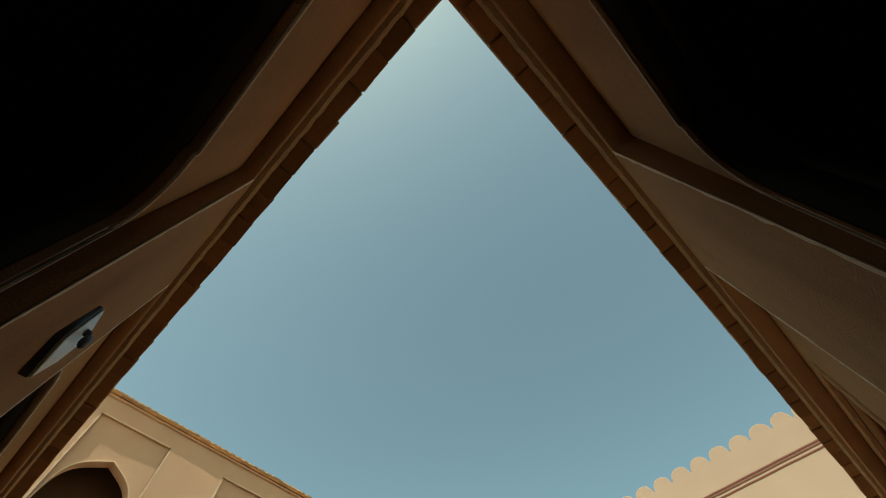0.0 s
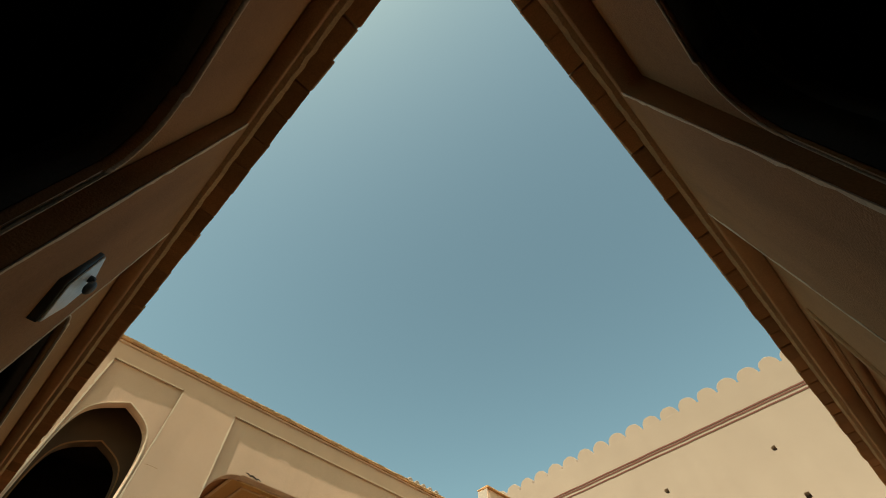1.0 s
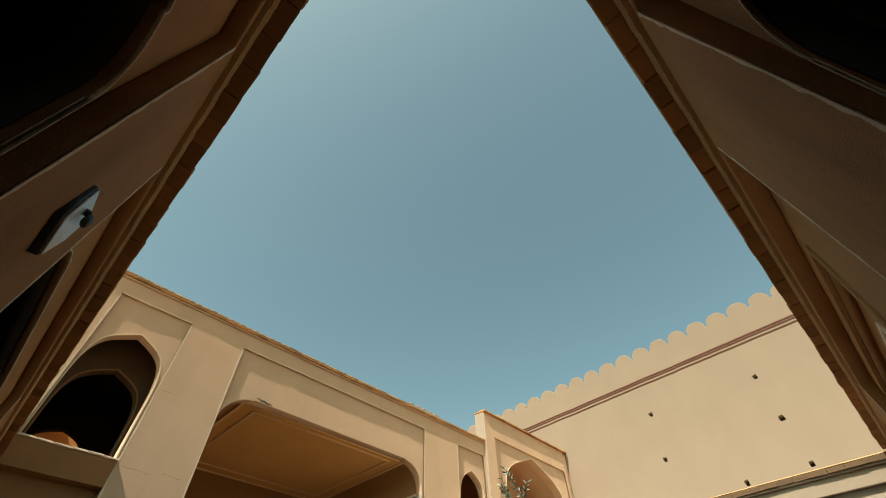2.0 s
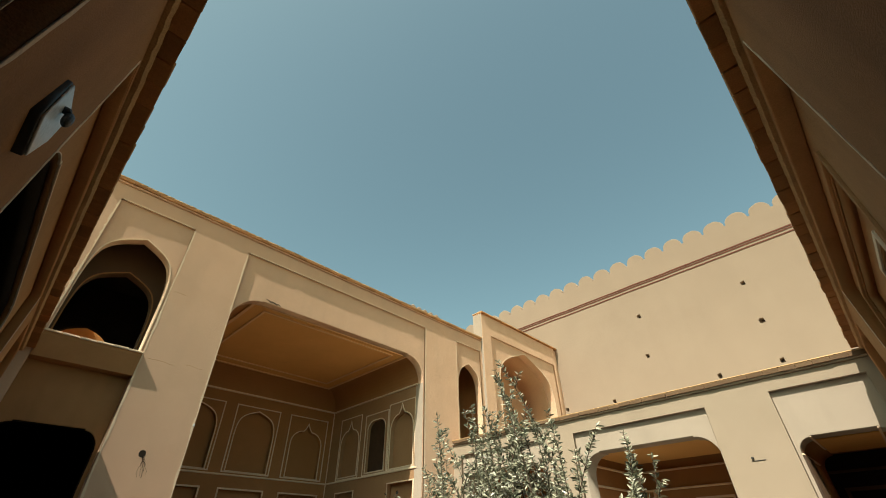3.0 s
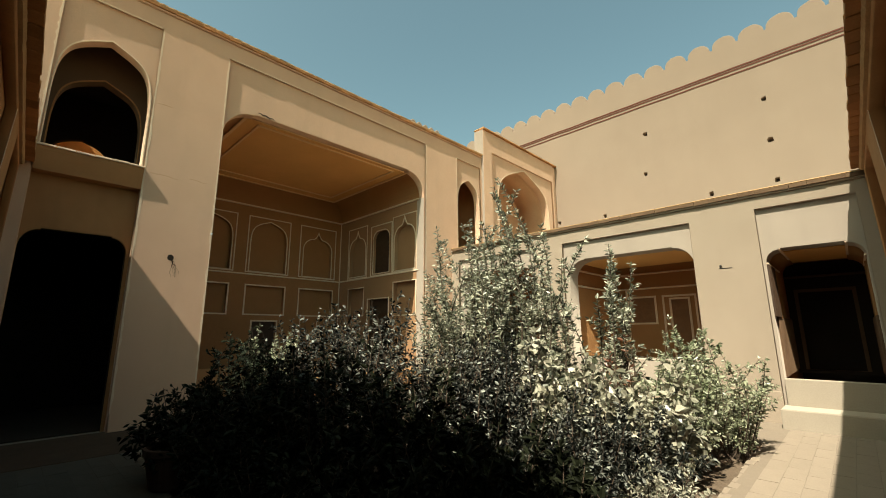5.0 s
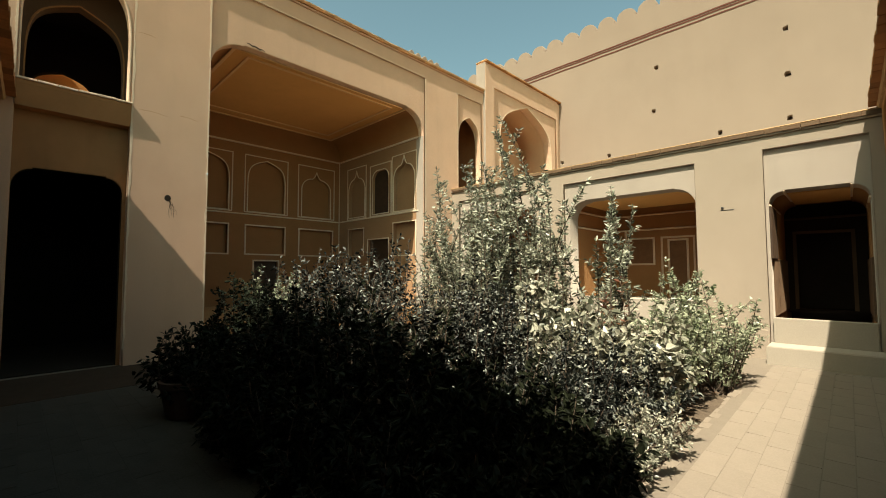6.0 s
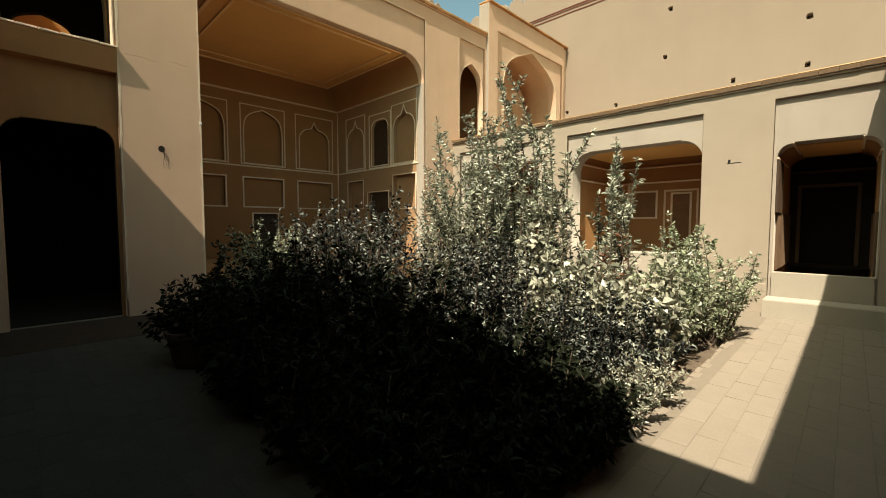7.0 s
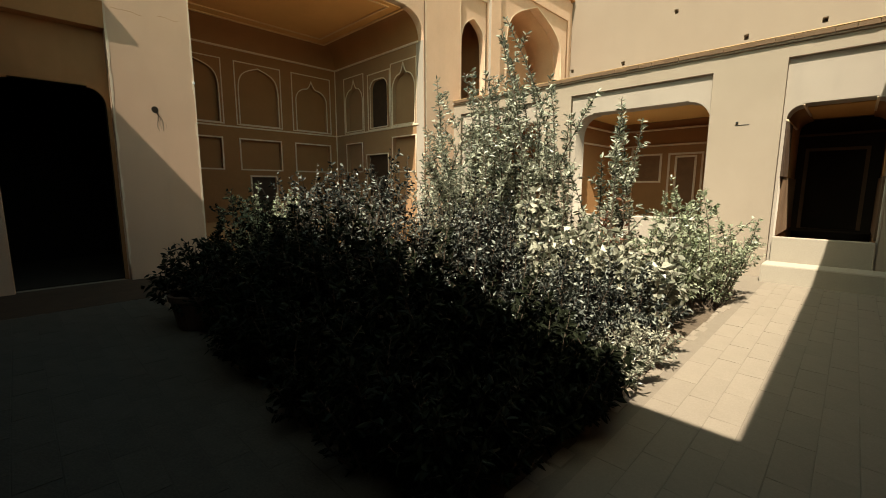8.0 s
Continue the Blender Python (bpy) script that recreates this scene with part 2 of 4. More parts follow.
def grown(loop, by):
    """The outline pushed outwards by a distance."""
    out, n = [], len(loop)
    area = sum(loop[i][0] * loop[(i + 1) % n][1] - loop[(i + 1) % n][0] * loop[i][1] for i in range(n))
    s = 1 if area > 0 else -1
    for i in range(n):
        p, q, r = Vector(loop[i - 1]), Vector(loop[i]), Vector(loop[(i + 1) % n])
        a, b = (q - p), (r - q)
        if a.length < 1e-6 or b.length < 1e-6:
            out.append(tuple(q))
            continue
        a.normalize(), b.normalize()
        na, nb = Vector((a.y, -a.x)) * s, Vector((b.y, -b.x)) * s
        m = na + nb
        m = m.normalized() / max(0.5, m.normalized().dot(na)) if m.length > 1e-6 else na
        out.append(tuple(q + m * by))
    return out


def structure(ob, label, category="wall"):
    return tagged(ob, label, category, kind="structure")


def root(name):
    return new(name)


def niche_frame(loop, width, where, parent, proud=0.018, label="pale gypsum strip framing a niche"):
    return part("niche_frame", slab(grown(loop, width), [loop], -0.004, proud, where, 0.004), GYPSUM, parent, label)


def brick_row(parent, n, mat, place, size, name="brick", jitter=0.006, seed=1, shares=5, tilt=1.0, worn=0.006):
    """Bricks laid end to end, as pieces of their parent that share a few uneven meshes."""
    r = random.Random(seed)
    meshes = []
    for k in range(shares):
        bm = box(-size[0] / 2, size[0] / 2, -size[1] / 2, size[1] / 2, -size[2] / 2, size[2] / 2, worn, worn * 0.66, seed * 31 + k)
        me = bpy.data.meshes.new(name)
        bm.to_mesh(me)
        bm.free()
        me.materials.append(mat)
        meshes.append(me)
    for i in range(n):
        ob = new(name, meshes[r.randrange(shares)])
        ob.parent = parent
        m = place(i)
        m = m @ pose(r.uniform(-jitter, jitter), r.uniform(-jitter, jitter), r.uniform(-jitter, jitter) * 0.7, tilt * r.uniform(-1, 1), tilt * r.uniform(-1, 1), tilt * r.uniform(-1.2, 1.2))
        ob.matrix_basis = m


def arris(u, z0, z1, where, parent, width=0.014, seed=0, proud=0.006, lean=1):
    """A pale, chipped plaster edge running up a corner."""
    q = random.Random(seed)
    zs = [z0 + (z1 - z0) * k / 60 for k in range(61)]
    loop = [(u, z) for z in zs] + [(u + lean * width * q.uniform(0.5, 1.35), z) for z in reversed(zs)]
    return part("edge_strip", slab(loop, [], -0.002, proud, where), GYPSUM, parent, "pale chipped plaster edge")


# ---- plan ----
YN, XE, XW, YS = 8.30, 10.20, -0.13, -1.44
LEAN_W = 0.018

# ---- ground ----
bed_hole = rect(1.62, 8.6, 0.22, 6.6)
structure(part("ground", slab(rect(-2500, 2500, -2500, 2500), [rect(-0.5, 10.6, -1.9, 8.9)], -0.3, -0.06, on_z(0)), DESERT), "dry bare earth stretching to the horizon", "ground")
pavement = structure(part("pavement", slab(rect(-0.6, 10.7, -2.0, 9.0), [bed_hole], -0.3, -0.001, on_z(0)), BEDDING), "courtyard paved with large buff bricks, dark joints", "pavement")
soil = bmesh.new()
bmesh.ops.create_grid(soil, x_segments=60, y_segments=56, size=1)
for v in soil.verts:
    x, y = 1.6 + (v.co.x + 1) / 2 * 7.02, 0.2 + (v.co.y + 1) / 2 * 6.42
    rim = min(x - 1.6, 8.62 - x, y - 0.2, 6.62 - y)
    v.co = (x, y, -0.05 + min(rim, 0.5) * 0.16 + 0.07 * noise.noise((x * 2.2, y * 2.2, 0)) + 0.02 * noise.noise((x * 9, y * 9, 3)))
structure(part("garden_bed", soil, EARTH), "uneven brown soil of the planting bed", "garden bed")

# ---- north side: tall facade with the great porch ----
north = on_y(YN, -1)
comb = [(-0.35, -0.3), (0.16, -0.3), (0.16, 7.74), (1.64, 7.74), (1.64, -0.3), (2.93, -0.3), (2.93, 7.72), (9.0, 7.70), (9.0, -0.3), (10.50, -0.3),
        (10.50, 7.68), (11.80, 7.68), (11.80, -0.3), (11.95, -0.3), (11.95, 8.10), (-0.35, 8.10)]
arch_upper = pointed(0.2, 1.6, 4.72, 5.75, 7.06, full=0.8)
arch_lower = basket(0.165, 1.585, -0.25, 3.05, 3.37, 0.24)
porch_arch = basket(2.945, 8.985, -0.25, 5.92, 6.63, 0.66, 0.03)
door_upper = pointed(10.6, 11.76, 4.3, 6.05, 7.03)
wall_n = structure(part("wall_north", slab([(-0.35, -0.3), (11.95, -0.3), (11.95, 8.10), (-0.35, 8.10)], [arch_upper, rect(0.161, 1.639, -0.28, 4.40), porch_arch, door_upper], -0.3, -0.065, north, 0.012), PLASTER_LIT),
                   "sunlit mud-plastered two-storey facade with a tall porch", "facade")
part("pilaster_layer", slab(comb, [], -0.0645, 0.0, north, 0.024), PLASTER_LIT, wall_n)
for loop, wd in ((arch_upper, 0.022), (door_upper, 0.022)):
    part("arch_edge", slab(grown(loop, wd), [loop], -0.07, -0.055, north, 0.003), GYPSUM, wall_n, "pale plaster rim of an arch")
corbel = bmesh.new()
ring = [[corbel.verts.new((x, YN + d, z)) for d, z in ((0.21, 4.29), (-0.002, 4.30), (-0.066, 4.62), (-0.072, 4.64), (-0.074, 4.70), (0.28, 4.70), (0.28, 4.29))] for x in (0.165, 1.635)]
for k in range(7):
    corbel.faces.new((ring[0][k], ring[0][(k + 1) % 7], ring[1][(k + 1) % 7], ring[1][k]))
corbel.faces.new(ring[0]), corbel.faces.new(list(reversed(ring[1])))
bmesh.ops.recalc_face_normals(corbel, faces=corbel.faces)
part("parapet", corbel, PLASTER_SHADE, wall_n, "corbelled plaster sill below the upper arch")
brick_row(wall_n, 6, GYPSUM, lambda i: pose(0.29 + i * 0.248, YN - 0.03, 4.715), (0.24, 0.13, 0.035), "sill_brick", 0.004, 33)
part("cornice_core", box(-0.35, 11.95, YN - 0.05, YN + 0.9, 8.101, 8.13, 0.004), PLASTER_LIT, wall_n)
brick_row(wall_n, 46, BRICK, lambda i: pose(-0.2 + i * 0.264, YN + 0.055, 8.155), (0.256, 0.27, 0.05), "cornice_brick", 0.006, 3)
part("roof_edge", ragged_band(-0.35, 11.95, 8.178, 8.235, -0.9, 0.075, north, 5, 0.02), EAVE_PLASTER, wall_n)

part("bay_wall", slab(rect(0.1, 1.7, -0.3, 4.45), [arch_lower], -0.235, -0.2, north, 0.012), PLASTER_SHADE, wall_n)
# near-black lining paints the shade inside the opening
part("bay_lining", slab(rect(0.1, 1.7, -0.3, 4.45), [arch_lower], -0.40, -0.2355, north), SHADE_BLACK, wall_n)

# a hole with a root stain, and small bits on the piers
# flat disc; the hole's shade is only its near-black colour
part("hole", slab([(2.25 + 0.055 * math.cos(a * math.pi / 5), 3.07 + 0.06 * math.sin(a * math.pi / 5)) for a in range(10)], [], -0.001, 0.003, north), SHADE_BLACK, wall_n, "socket hole, its shade a flat near-black disc")

rr = random.Random(5)
crack = bmesh.new()
for a in range(5):
    x, z, wd = 2.25 + rr.uniform(-0.01, 0.03), 3.03, 0.009
    for k in range(9):
        nx, nz = x + rr.uniform(-0.012, 0.03), z - rr.uniform(0.02, 0.05)
        crack.faces.new([crack.verts.new((c, YN - 0.002, d)) for c, d in ((x, z), (x + wd, z), (nx + wd * 0.8, nz), (nx, nz))])
        x, z, wd = nx, nz, wd * 0.9
part("crack", crack, DARK_WOOD, wall_n, "branching crack in the plaster")
score = bmesh.new()
for x0, z0, n in ((1.75, 4.66, 9), (2.42, 4.70, 6), (1.72, 6.1, 5)):
    x, z = x0, z0
    for k in range(n):
        nx, nz = x + rr.uniform(0.03, 0.07), z + rr.uniform(-0.014, 0.012)
        score.faces.new([score.verts.new((c, YN - 0.0015, d)) for c, d in ((x, z), (nx, nz), (nx, nz + 0.005), (x, z + 0.006))])
        x, z = nx, nz
part("crack", score, PLASTER_SHADE, wall_n, "fine level crack in the plaster")
part("switch_box", box(2.90, 2.935, YN - 0.02, YN + 0.01, 3.62, 3.67, 0.004), WHITE_ENAMEL, wall_n, "small white switch box")

# chipped pale edges; sunlight on the arrises is put into them too
for k, (u, z0, d) in enumerate(((0.16, 4.75, -1), (1.64, 0.3, 1), (2.93, 0.6, -1), (9.0, 0.6, 1), (10.5, 4.4, -1))):
    arris(u, z0, 7.68, north, wall_n, 0.032, 80 + k, 0.003, d)

# pale strips paint the lit bevel along each recess top
for u0, u1, z in ((2.95, 8.98, 7.715), (0.18, 1.62, 7.735), (10.52, 11.78, 7.675)):
    part("edge_strip", slab(rect(u0, u1, z, z + 0.022), [], -0.03, 0.003, north, 0.002), GYPSUM, wall_n, "pale strip painting the lit edge of a recess top")
lintel_crack = bmesh.new()
for k in range(7):
    x, z = 3.66 + k * 0.055, 6.70 + 0.016 * math.sin(k * 2.3) - 0.006 * k
    nx, nz = x + 0.055, 6.70 + 0.016 * math.sin((k + 1) * 2.3) - 0.006 * (k + 1)
    wd = 0.008 + 0.012 * math.sin(math.pi * (k + 0.5) / 7)
    lintel_crack.faces.new([lintel_crack.verts.new((c, YN + 0.062, d)) for c, d in ((x, z - wd), (nx, nz - wd), (nx, nz + wd), (x, z + wd))])
part("crack", lintel_crack, DARK_WOOD, wall_n, "dark crack along the lintel's edge")

# rooms behind the west bay; the upper west window is added for light
upper_room = structure(part("upper_room", joined(
    box(2.5, 2.8, 8.601, 12.2, 4.3, 7.9), box(-0.5, 2.9, 8.601, 12.4, 7.5, 7.9), box(-0.5, 2.9, 8.601, 12.4, 4.2, 4.6),
    slab(rect(8.601, 12.4, 4.3, 7.9), [pointed(10.6, 11.8, 4.75, 5.5, 6.1)], 0.0, 0.25, on_x(-0.45, 1))), SHADE_BLACK), "dim plastered upper room behind a pointed arch", "room")
part("inner_arch", slab(rect(-0.35, 2.9, 4.3, 7.9), [pointed(0.26, 1.64, 4.72, 5.5, 6.68, full=0.8)], 0.0, 0.25, on_y(9.3, 1), 0.01), SHADE_MID, upper_room)
part("back_wall", slab(rect(-0.5, 2.9, 4.3, 7.9), [pointed(0.35, 1.45, 4.6, 5.85, 6.4)], 0.0, 0.2, on_y(12.2, 1), 0.01), SHADE_BLACK, upper_room)
# unseen well, added so that orange light shows through the back arch
part("glow_well", joined(box(-0.2, 0.0, 12.401, 13.6, 4.2, 8.13), box(1.9, 2.1, 12.401, 13.6, 4.2, 8.13), box(0.0, 1.9, 13.4, 13.6, 4.2, 8.13), box(0.0, 1.9, 12.401, 13.4, 4.2, 4.4)), OCHRE_LIT, upper_room, "unseen light well added to give the arch its glow")
part("arch_edge", slab(pointed(0.235, 1.665, 4.69, 5.5, 6.71, full=0.8), [pointed(0.26, 1.64, 4.72, 5.5, 6.68, full=0.8)], -0.008, 0.004, on_y(9.295, -1), 0.002), PLASTER_BOUNCE, upper_room)
lower_room = structure(part("lower_room", joined(box(-0.6, -0.4, 8.601, 12.4, -0.2, 4.2), box(2.55, 2.8, 8.601, 12.4, -0.2, 4.2), box(-0.6, 2.8, 12.2, 12.4, -0.2, 4.2), box(-0.4, 2.55, 8.601, 12.2, 3.7, 3.9), box(-0.4, 2.55, 8.601, 12.2, -0.1, 0.02)), SHADE_BLACK), "dark ground-floor passage", "room")
room_ne = structure(part("stair_room", joined(box(10.2, 10.3, 8.601, 11.5, 4.2, 8.1), box(12.2, 12.4, 8.601, 11.5, 4.2, 8.1), box(10.2, 12.4, 11.4, 11.6, 4.2, 8.1), box(10.2, 12.4, 8.601, 11.6, 7.8, 8.1), box(10.2, 12.4, 8.3, 11.6, 4.1, 4.28)), PLASTER_SHADE), "dim upper passage opening on the terrace", "room")

# ---- the great porch ----
XL, XR, YB = 2.92, 9.01, 13.19
porch = structure(root("porch"), "deep coved porch lined with plaster niches, bounce light in its colours", "porch")
back_w = on_y(YB, -1)
SPANS = ((3.55, 4.95), (5.56, 6.80), (7.42, 8.66))
arches = [pointed(a, b, 3.68, 4.62, 5.42, full=0.75) for a, b in SPANS[:2]] + [ogee(7.46, 8.60, 3.68, 4.68, 5.32)]
squares = [rect(a, b, 2.27, 3.19) for a, b in ((3.5, 4.95), (5.52, 6.82), (7.38, 8.70))]
door_hole = rect(5.80, 6.60, 0.6, 2.02)
part("back_wall", slab(rect(XL - 0.2, XR + 0.2, 0.3, 7.2), arches + squares + [door_hole], -0.14, 0.0, back_w, 0.008), PLASTER_BOUNCE, porch)
part("back_wall_core", box(XL - 0.2, XR + 0.2, YB + 0.141, YB + 0.4, 0.3, 7.2), PLASTER_BOUNCE, porch)
for lp, (a, b) in zip(arches, SPANS):
    niche_frame(lp, 0.035, back_w, porch)
    niche_frame(rect(a - 0.09, b + 0.09, 3.66, 5.53), 0.035, back_w, porch)
for lp in squares:
    niche_frame(lp, 0.045, back_w, porch)
niche_frame(door_hole, 0.05, back_w, porch)
part("door_leaf", box(5.78, 6.62, YB + 0.1, YB + 0.138, 0.6, 2.04), DARK_WOOD, porch, "dark wooden door")
for x, sgn in ((XR, -1), (XL, 1)):
    side_w = on_x(x, sgn)
    s_arch = [ogee(11.50, 12.52, 3.68, 4.65, 5.35), basket(10.12, 11.02, 3.68, 4.9, 5.18, 0.3, 0.0), ogee(8.80, 9.84, 3.66, 4.68, 5.42)]
    s_sq = [rect(11.56, 12.52, 2.25, 3.22), rect(10.12, 11.28, 0.7, 2.78), rect(8.76, 9.86, 2.2, 3.26)]
    part("side_wall", slab(rect(8.6, YB, 0.3, 7.2), s_arch + s_sq, -0.14, 0.0, side_w, 0.008), PLASTER_SIDE_SHADE, porch)
    part("side_wall_core", box(min(x - sgn * 0.141, x - sgn * 0.5), max(x - sgn * 0.141, x - sgn * 0.5), 8.61, YB, 0.3, 7.2), PLASTER_SIDE_SHADE, porch)
    for lp in (s_arch[1], s_sq[1]):
        part("shutter", slab(grown(lp, 0.02), [], -0.139, -0.1, side_w), DARK_WOOD, porch, "dark wooden leaf in an opening")
    for lp in s_arch + s_sq:
        niche_frame(lp, 0.035, side_w, porch)
    niche_frame(rect(10.0, 11.14, 3.62, 5.38), 0.035, side_w, porch)
    for lp in (s_arch[0], s_arch[2]):
        us = [p[0] for p in lp]
        niche_frame(rect(min(us) - 0.07, max(us) + 0.07, 3.62, 5.50), 0.03, side_w, porch)
for z, h, d in ((3.545, 0.045, 0.03), (5.87, 0.055, 0.04)):
    part("moulding", joined(box(XL, XR, YB - d, YB + 0.01, z, z + h, 0.008), box(XR - d, XR + 0.01, 8.62, YB - d, z, z + h, 0.008), box(XL - 0.01, XL + d, 8.62, YB - d, z, z + h, 0.008)), GYPSUM, porch, "pale plaster moulding round the porch")
part("corner_bead", box(XR - 0.03, XR, YB - 0.03, YB, 0.6, 5.87, 0.006), GYPSUM, porch)

# coved ceiling: shoulders curve in from the springing line to a flat field
SPRING, FLAT, SIDE_IN, BACK_IN = 5.90, 6.645, 0.56, 0.26


def cove_ring(bm, out_side, out_back, z):
    return [bm.verts.new(p) for p in ((XR - out_side, 8.601, z), (XR - out_side, YB - out_back, z), (XL + out_side, YB - out_back, z), (XL + out_side, 8.601, z))]


cove = bmesh.new()
rings = [cove_ring(cove, SIDE_IN * (1 - math.cos(a * math.pi / 20)), BACK_IN * (1 - math.cos(a * math.pi / 20)), SPRING + (FLAT - SPRING) * math.sin(a * math.pi / 20)) for a in range(11)]
for a, b in zip(rings, rings[1:]):
    for k in range(3):
        cove.faces.new((a[k], a[k + 1], b[k + 1], b[k]))
top = cove_ring(cove, -0.1, -0.1, 7.1)
foot = cove_ring(cove, -0.1, -0.1, SPRING)
cove.faces.new(rings[-1]), cove.faces.new(top)
for k in range(3):
    cove.faces.new((foot[k], foot[k + 1], top[k + 1], top[k]))
    cove.faces.new((rings[0][k], rings[0][k + 1], foot[k + 1], foot[k]))
bmesh.ops.recalc_face_normals(cove, faces=cove.faces)
flat_field = bmesh.new()
flat_field.faces.new(cove_ring(flat_field, SIDE_IN - 0.02, BACK_IN - 0.02, FLAT - 0.004))
under = bmesh.ops.extrude_face_region(flat_field, geom=flat_field.faces[:])["geom"]
for v in under:
    if isinstance(v, bmesh.types.BMVert):
        v.co.z += 0.2
bmesh.ops.recalc_face_normals(flat_field, faces=flat_field.faces)
part("cove", cove, PLASTER_BOUNCE, porch, "plaster cove below the ceiling, porch shade in its brown")
part("vault", flat_field, OCHRE_LIT, porch, "flat ceiling field, ochre bounce light in its colour")
for side_in, back_in, front, wd, lip in ((SIDE_IN - 0.03, BACK_IN - 0.03, 8.603, 0.075, 0.012), (SIDE_IN + 0.36, BACK_IN + 0.42, 8.80, 0.055, 0.055)):
    part("ceiling_moulding", slab(rect(XL + side_in, XR - side_in, front, YB - back_in), [rect(XL + side_in + wd, XR - side_in - wd, front + lip, YB - back_in - wd)], -0.035, 0.02, on_z(FLAT), 0.004), TRIM_LIT, porch, "raised plaster line round the ceiling")
part("lintel_block", box(XL - 0.3, XR + 0.3, 8.6, 8.9, 7.11, 8.05), PLASTER_BOUNCE, porch)
# thin cream sheets put the sunlight on this jamb into colour
part("jamb", slab(rect(8.601, 8.716, 0.6, 5.86), [], 0.001, 0.004, on_x(XR, -1)), PLASTER_CREAM, porch)
part("jamb", slab(rect(8.372, 8.6, 0.6, 5.88), [], 0.001, 0.004, on_x(8.985, -1)), PLASTER_CREAM, porch)
part("platform", box(XL - 0.1, XR + 0.1, 8.34, YB + 0.1, -0.1, 0.6, 0.02), PLASTER_BOUNCE, porch)
structure(part("roof_north", joined(box(-0.5, 12.4, 9.2, 12.4, 7.95, 8.14), box(2.1, 12.4, 12.401, 13.7, 7.95, 8.14)), DESERT), "flat earthen roof over the north wing", "roof")

# ---- terrace pavilion beyond the east range ----
XU = 17.40
tower = on_y(8.2, -1)
tw = structure(part("pavilion_wall", slab([(11.89, 4.0), (XU, 4.0), (XU, 9.26), (11.89, 9.26)], [pointed(12.86, 16.6, 3.9 + 0.2, 6.6, 8.36, tip=0.1, full=0.62)], -0.42, -0.07, tower, 0.012), PLASTER_LIT), "plastered pavilion wall with a pointed arch on the terrace", "facade")
part("pilaster_layer", slab([(11.89, 4.0), (12.42, 4.0), (12.42, 8.46), (16.95, 8.46), (16.95, 4.0), (XU - 0.3, 4.0), (XU - 0.3, 9.26), (11.89, 9.26)], [], -0.0695, 0.0, tower, 0.012), PLASTER_LIT, tw)
part("alcove_vault", slab(grown(pointed(12.86, 16.6, 4.1, 6.6, 8.36, tip=0.1, full=0.62), 0.25), [pointed(12.86, 16.6, 4.1, 6.6, 8.36, tip=0.1, full=0.62)], -1.62, -0.421, tower), ALCOVE_BOUNCE, tw)
part("alcove_wall", slab(rect(12.4, 17.0, 4.0, 9.0), [pointed(13.3, 14.5, 4.3, 6.2, 7.3), pointed(14.95, 16.15, 4.3, 5.5, 6.35)], 0.0, 0.2, on_y(9.83, 1), 0.01), ALCOVE_BOUNCE, tw)
part("alcove_core", box(12.4, 17.0, 10.1, 10.3, 4.0, 9.0), ALCOVE_BOUNCE, tw)
part("arch_edge", slab(pointed(14.9, 16.2, 4.3, 5.5, 6.4), [pointed(14.95, 16.15, 4.3, 5.5, 6.35)], -0.01, 0.012, on_y(9.83, -1), 0.003), GYPSUM, tw)
part("arch_edge", slab(grown(pointed(12.86, 16.6, 4.1, 6.6, 8.36, tip=0.1, full=0.62), 0.035), [pointed(12.86, 16.6, 4.1, 6.6, 8.36, tip=0.1, full=0.62)], -0.075, -0.06, tower, 0.003), GYPSUM, tw)
# thin cream sheet paints the sun on the west end
part("end_face", slab(rect(8.205, 8.62, 4.3, 9.25), [], 0.001, 0.004, on_x(11.89, -1)), PLASTER_CREAM, tw)
brick_row(tw, 21, BRICK, lambda i: pose(12.0 + i * 0.258, 8.2 + 0.05, 9.285), (0.25, 0.27, 0.05), "cornice_brick", 0.005, 5)
part("roof_edge", box(11.89, XU, 8.2 - 0.04, 8.65, 9.312, 9.36, 0.012, 0.008, 2), EAVE_PLASTER, tw)

# ---- high outer wall with merlons ----
up = on_x(XU, -1)
HOLES = ((4.11, 9.57), (0.21, 9.5), (4.25, 7.88), (0.21, 7.99), (2.1, 6.52), (8.18, 6.57), (6.04, 6.48), (0.21, 6.55))
r = random.Random(8)
hole_loops = []
for y, z in HOLES:
    s = 0.075
    hole_loops.append([(y + s * r.uniform(0.8, 1.2) * cx, z + s * r.uniform(0.8, 1.2) * cz) for cx, cz in ((-1, -1), (0.2, -1.1), (1, -0.9), (1.1, 0.3), (0.8, 1), (-0.9, 1))])
outer_wall = structure(part("outer_wall", slab(rect(-9.0, 14.0, 3.0, 12.03), hole_loops, -0.35, 0.0, up, 0.01), PLASTER_PALE), "high pale mud-plastered outer wall with putlog holes", "wall")
part("wall_core", box(XU + 0.351, XU + 0.8, -9.0, 14.0, 3.0, 12.03), PLASTER_PALE, outer_wall)
bump = [(-0.35, -0.02)] + [(0.345 * math.cos(math.pi - a * math.pi / 10), 0.12 + 0.345 * math.sin(math.pi - a * math.pi / 10)) for a in range(11)] + [(0.35, -0.02)]
for i in range(28):
    y = -8.77 + i * 0.822
    k = r.uniform(1.02, 1.12)
    part("merlon", slab([(y + u * k, 11.96 + v * r.uniform(0.98, 1.04)) for u, v in bump], [], -0.45, -0.004, up, 0.02), PLASTER_PALE, outer_wall)
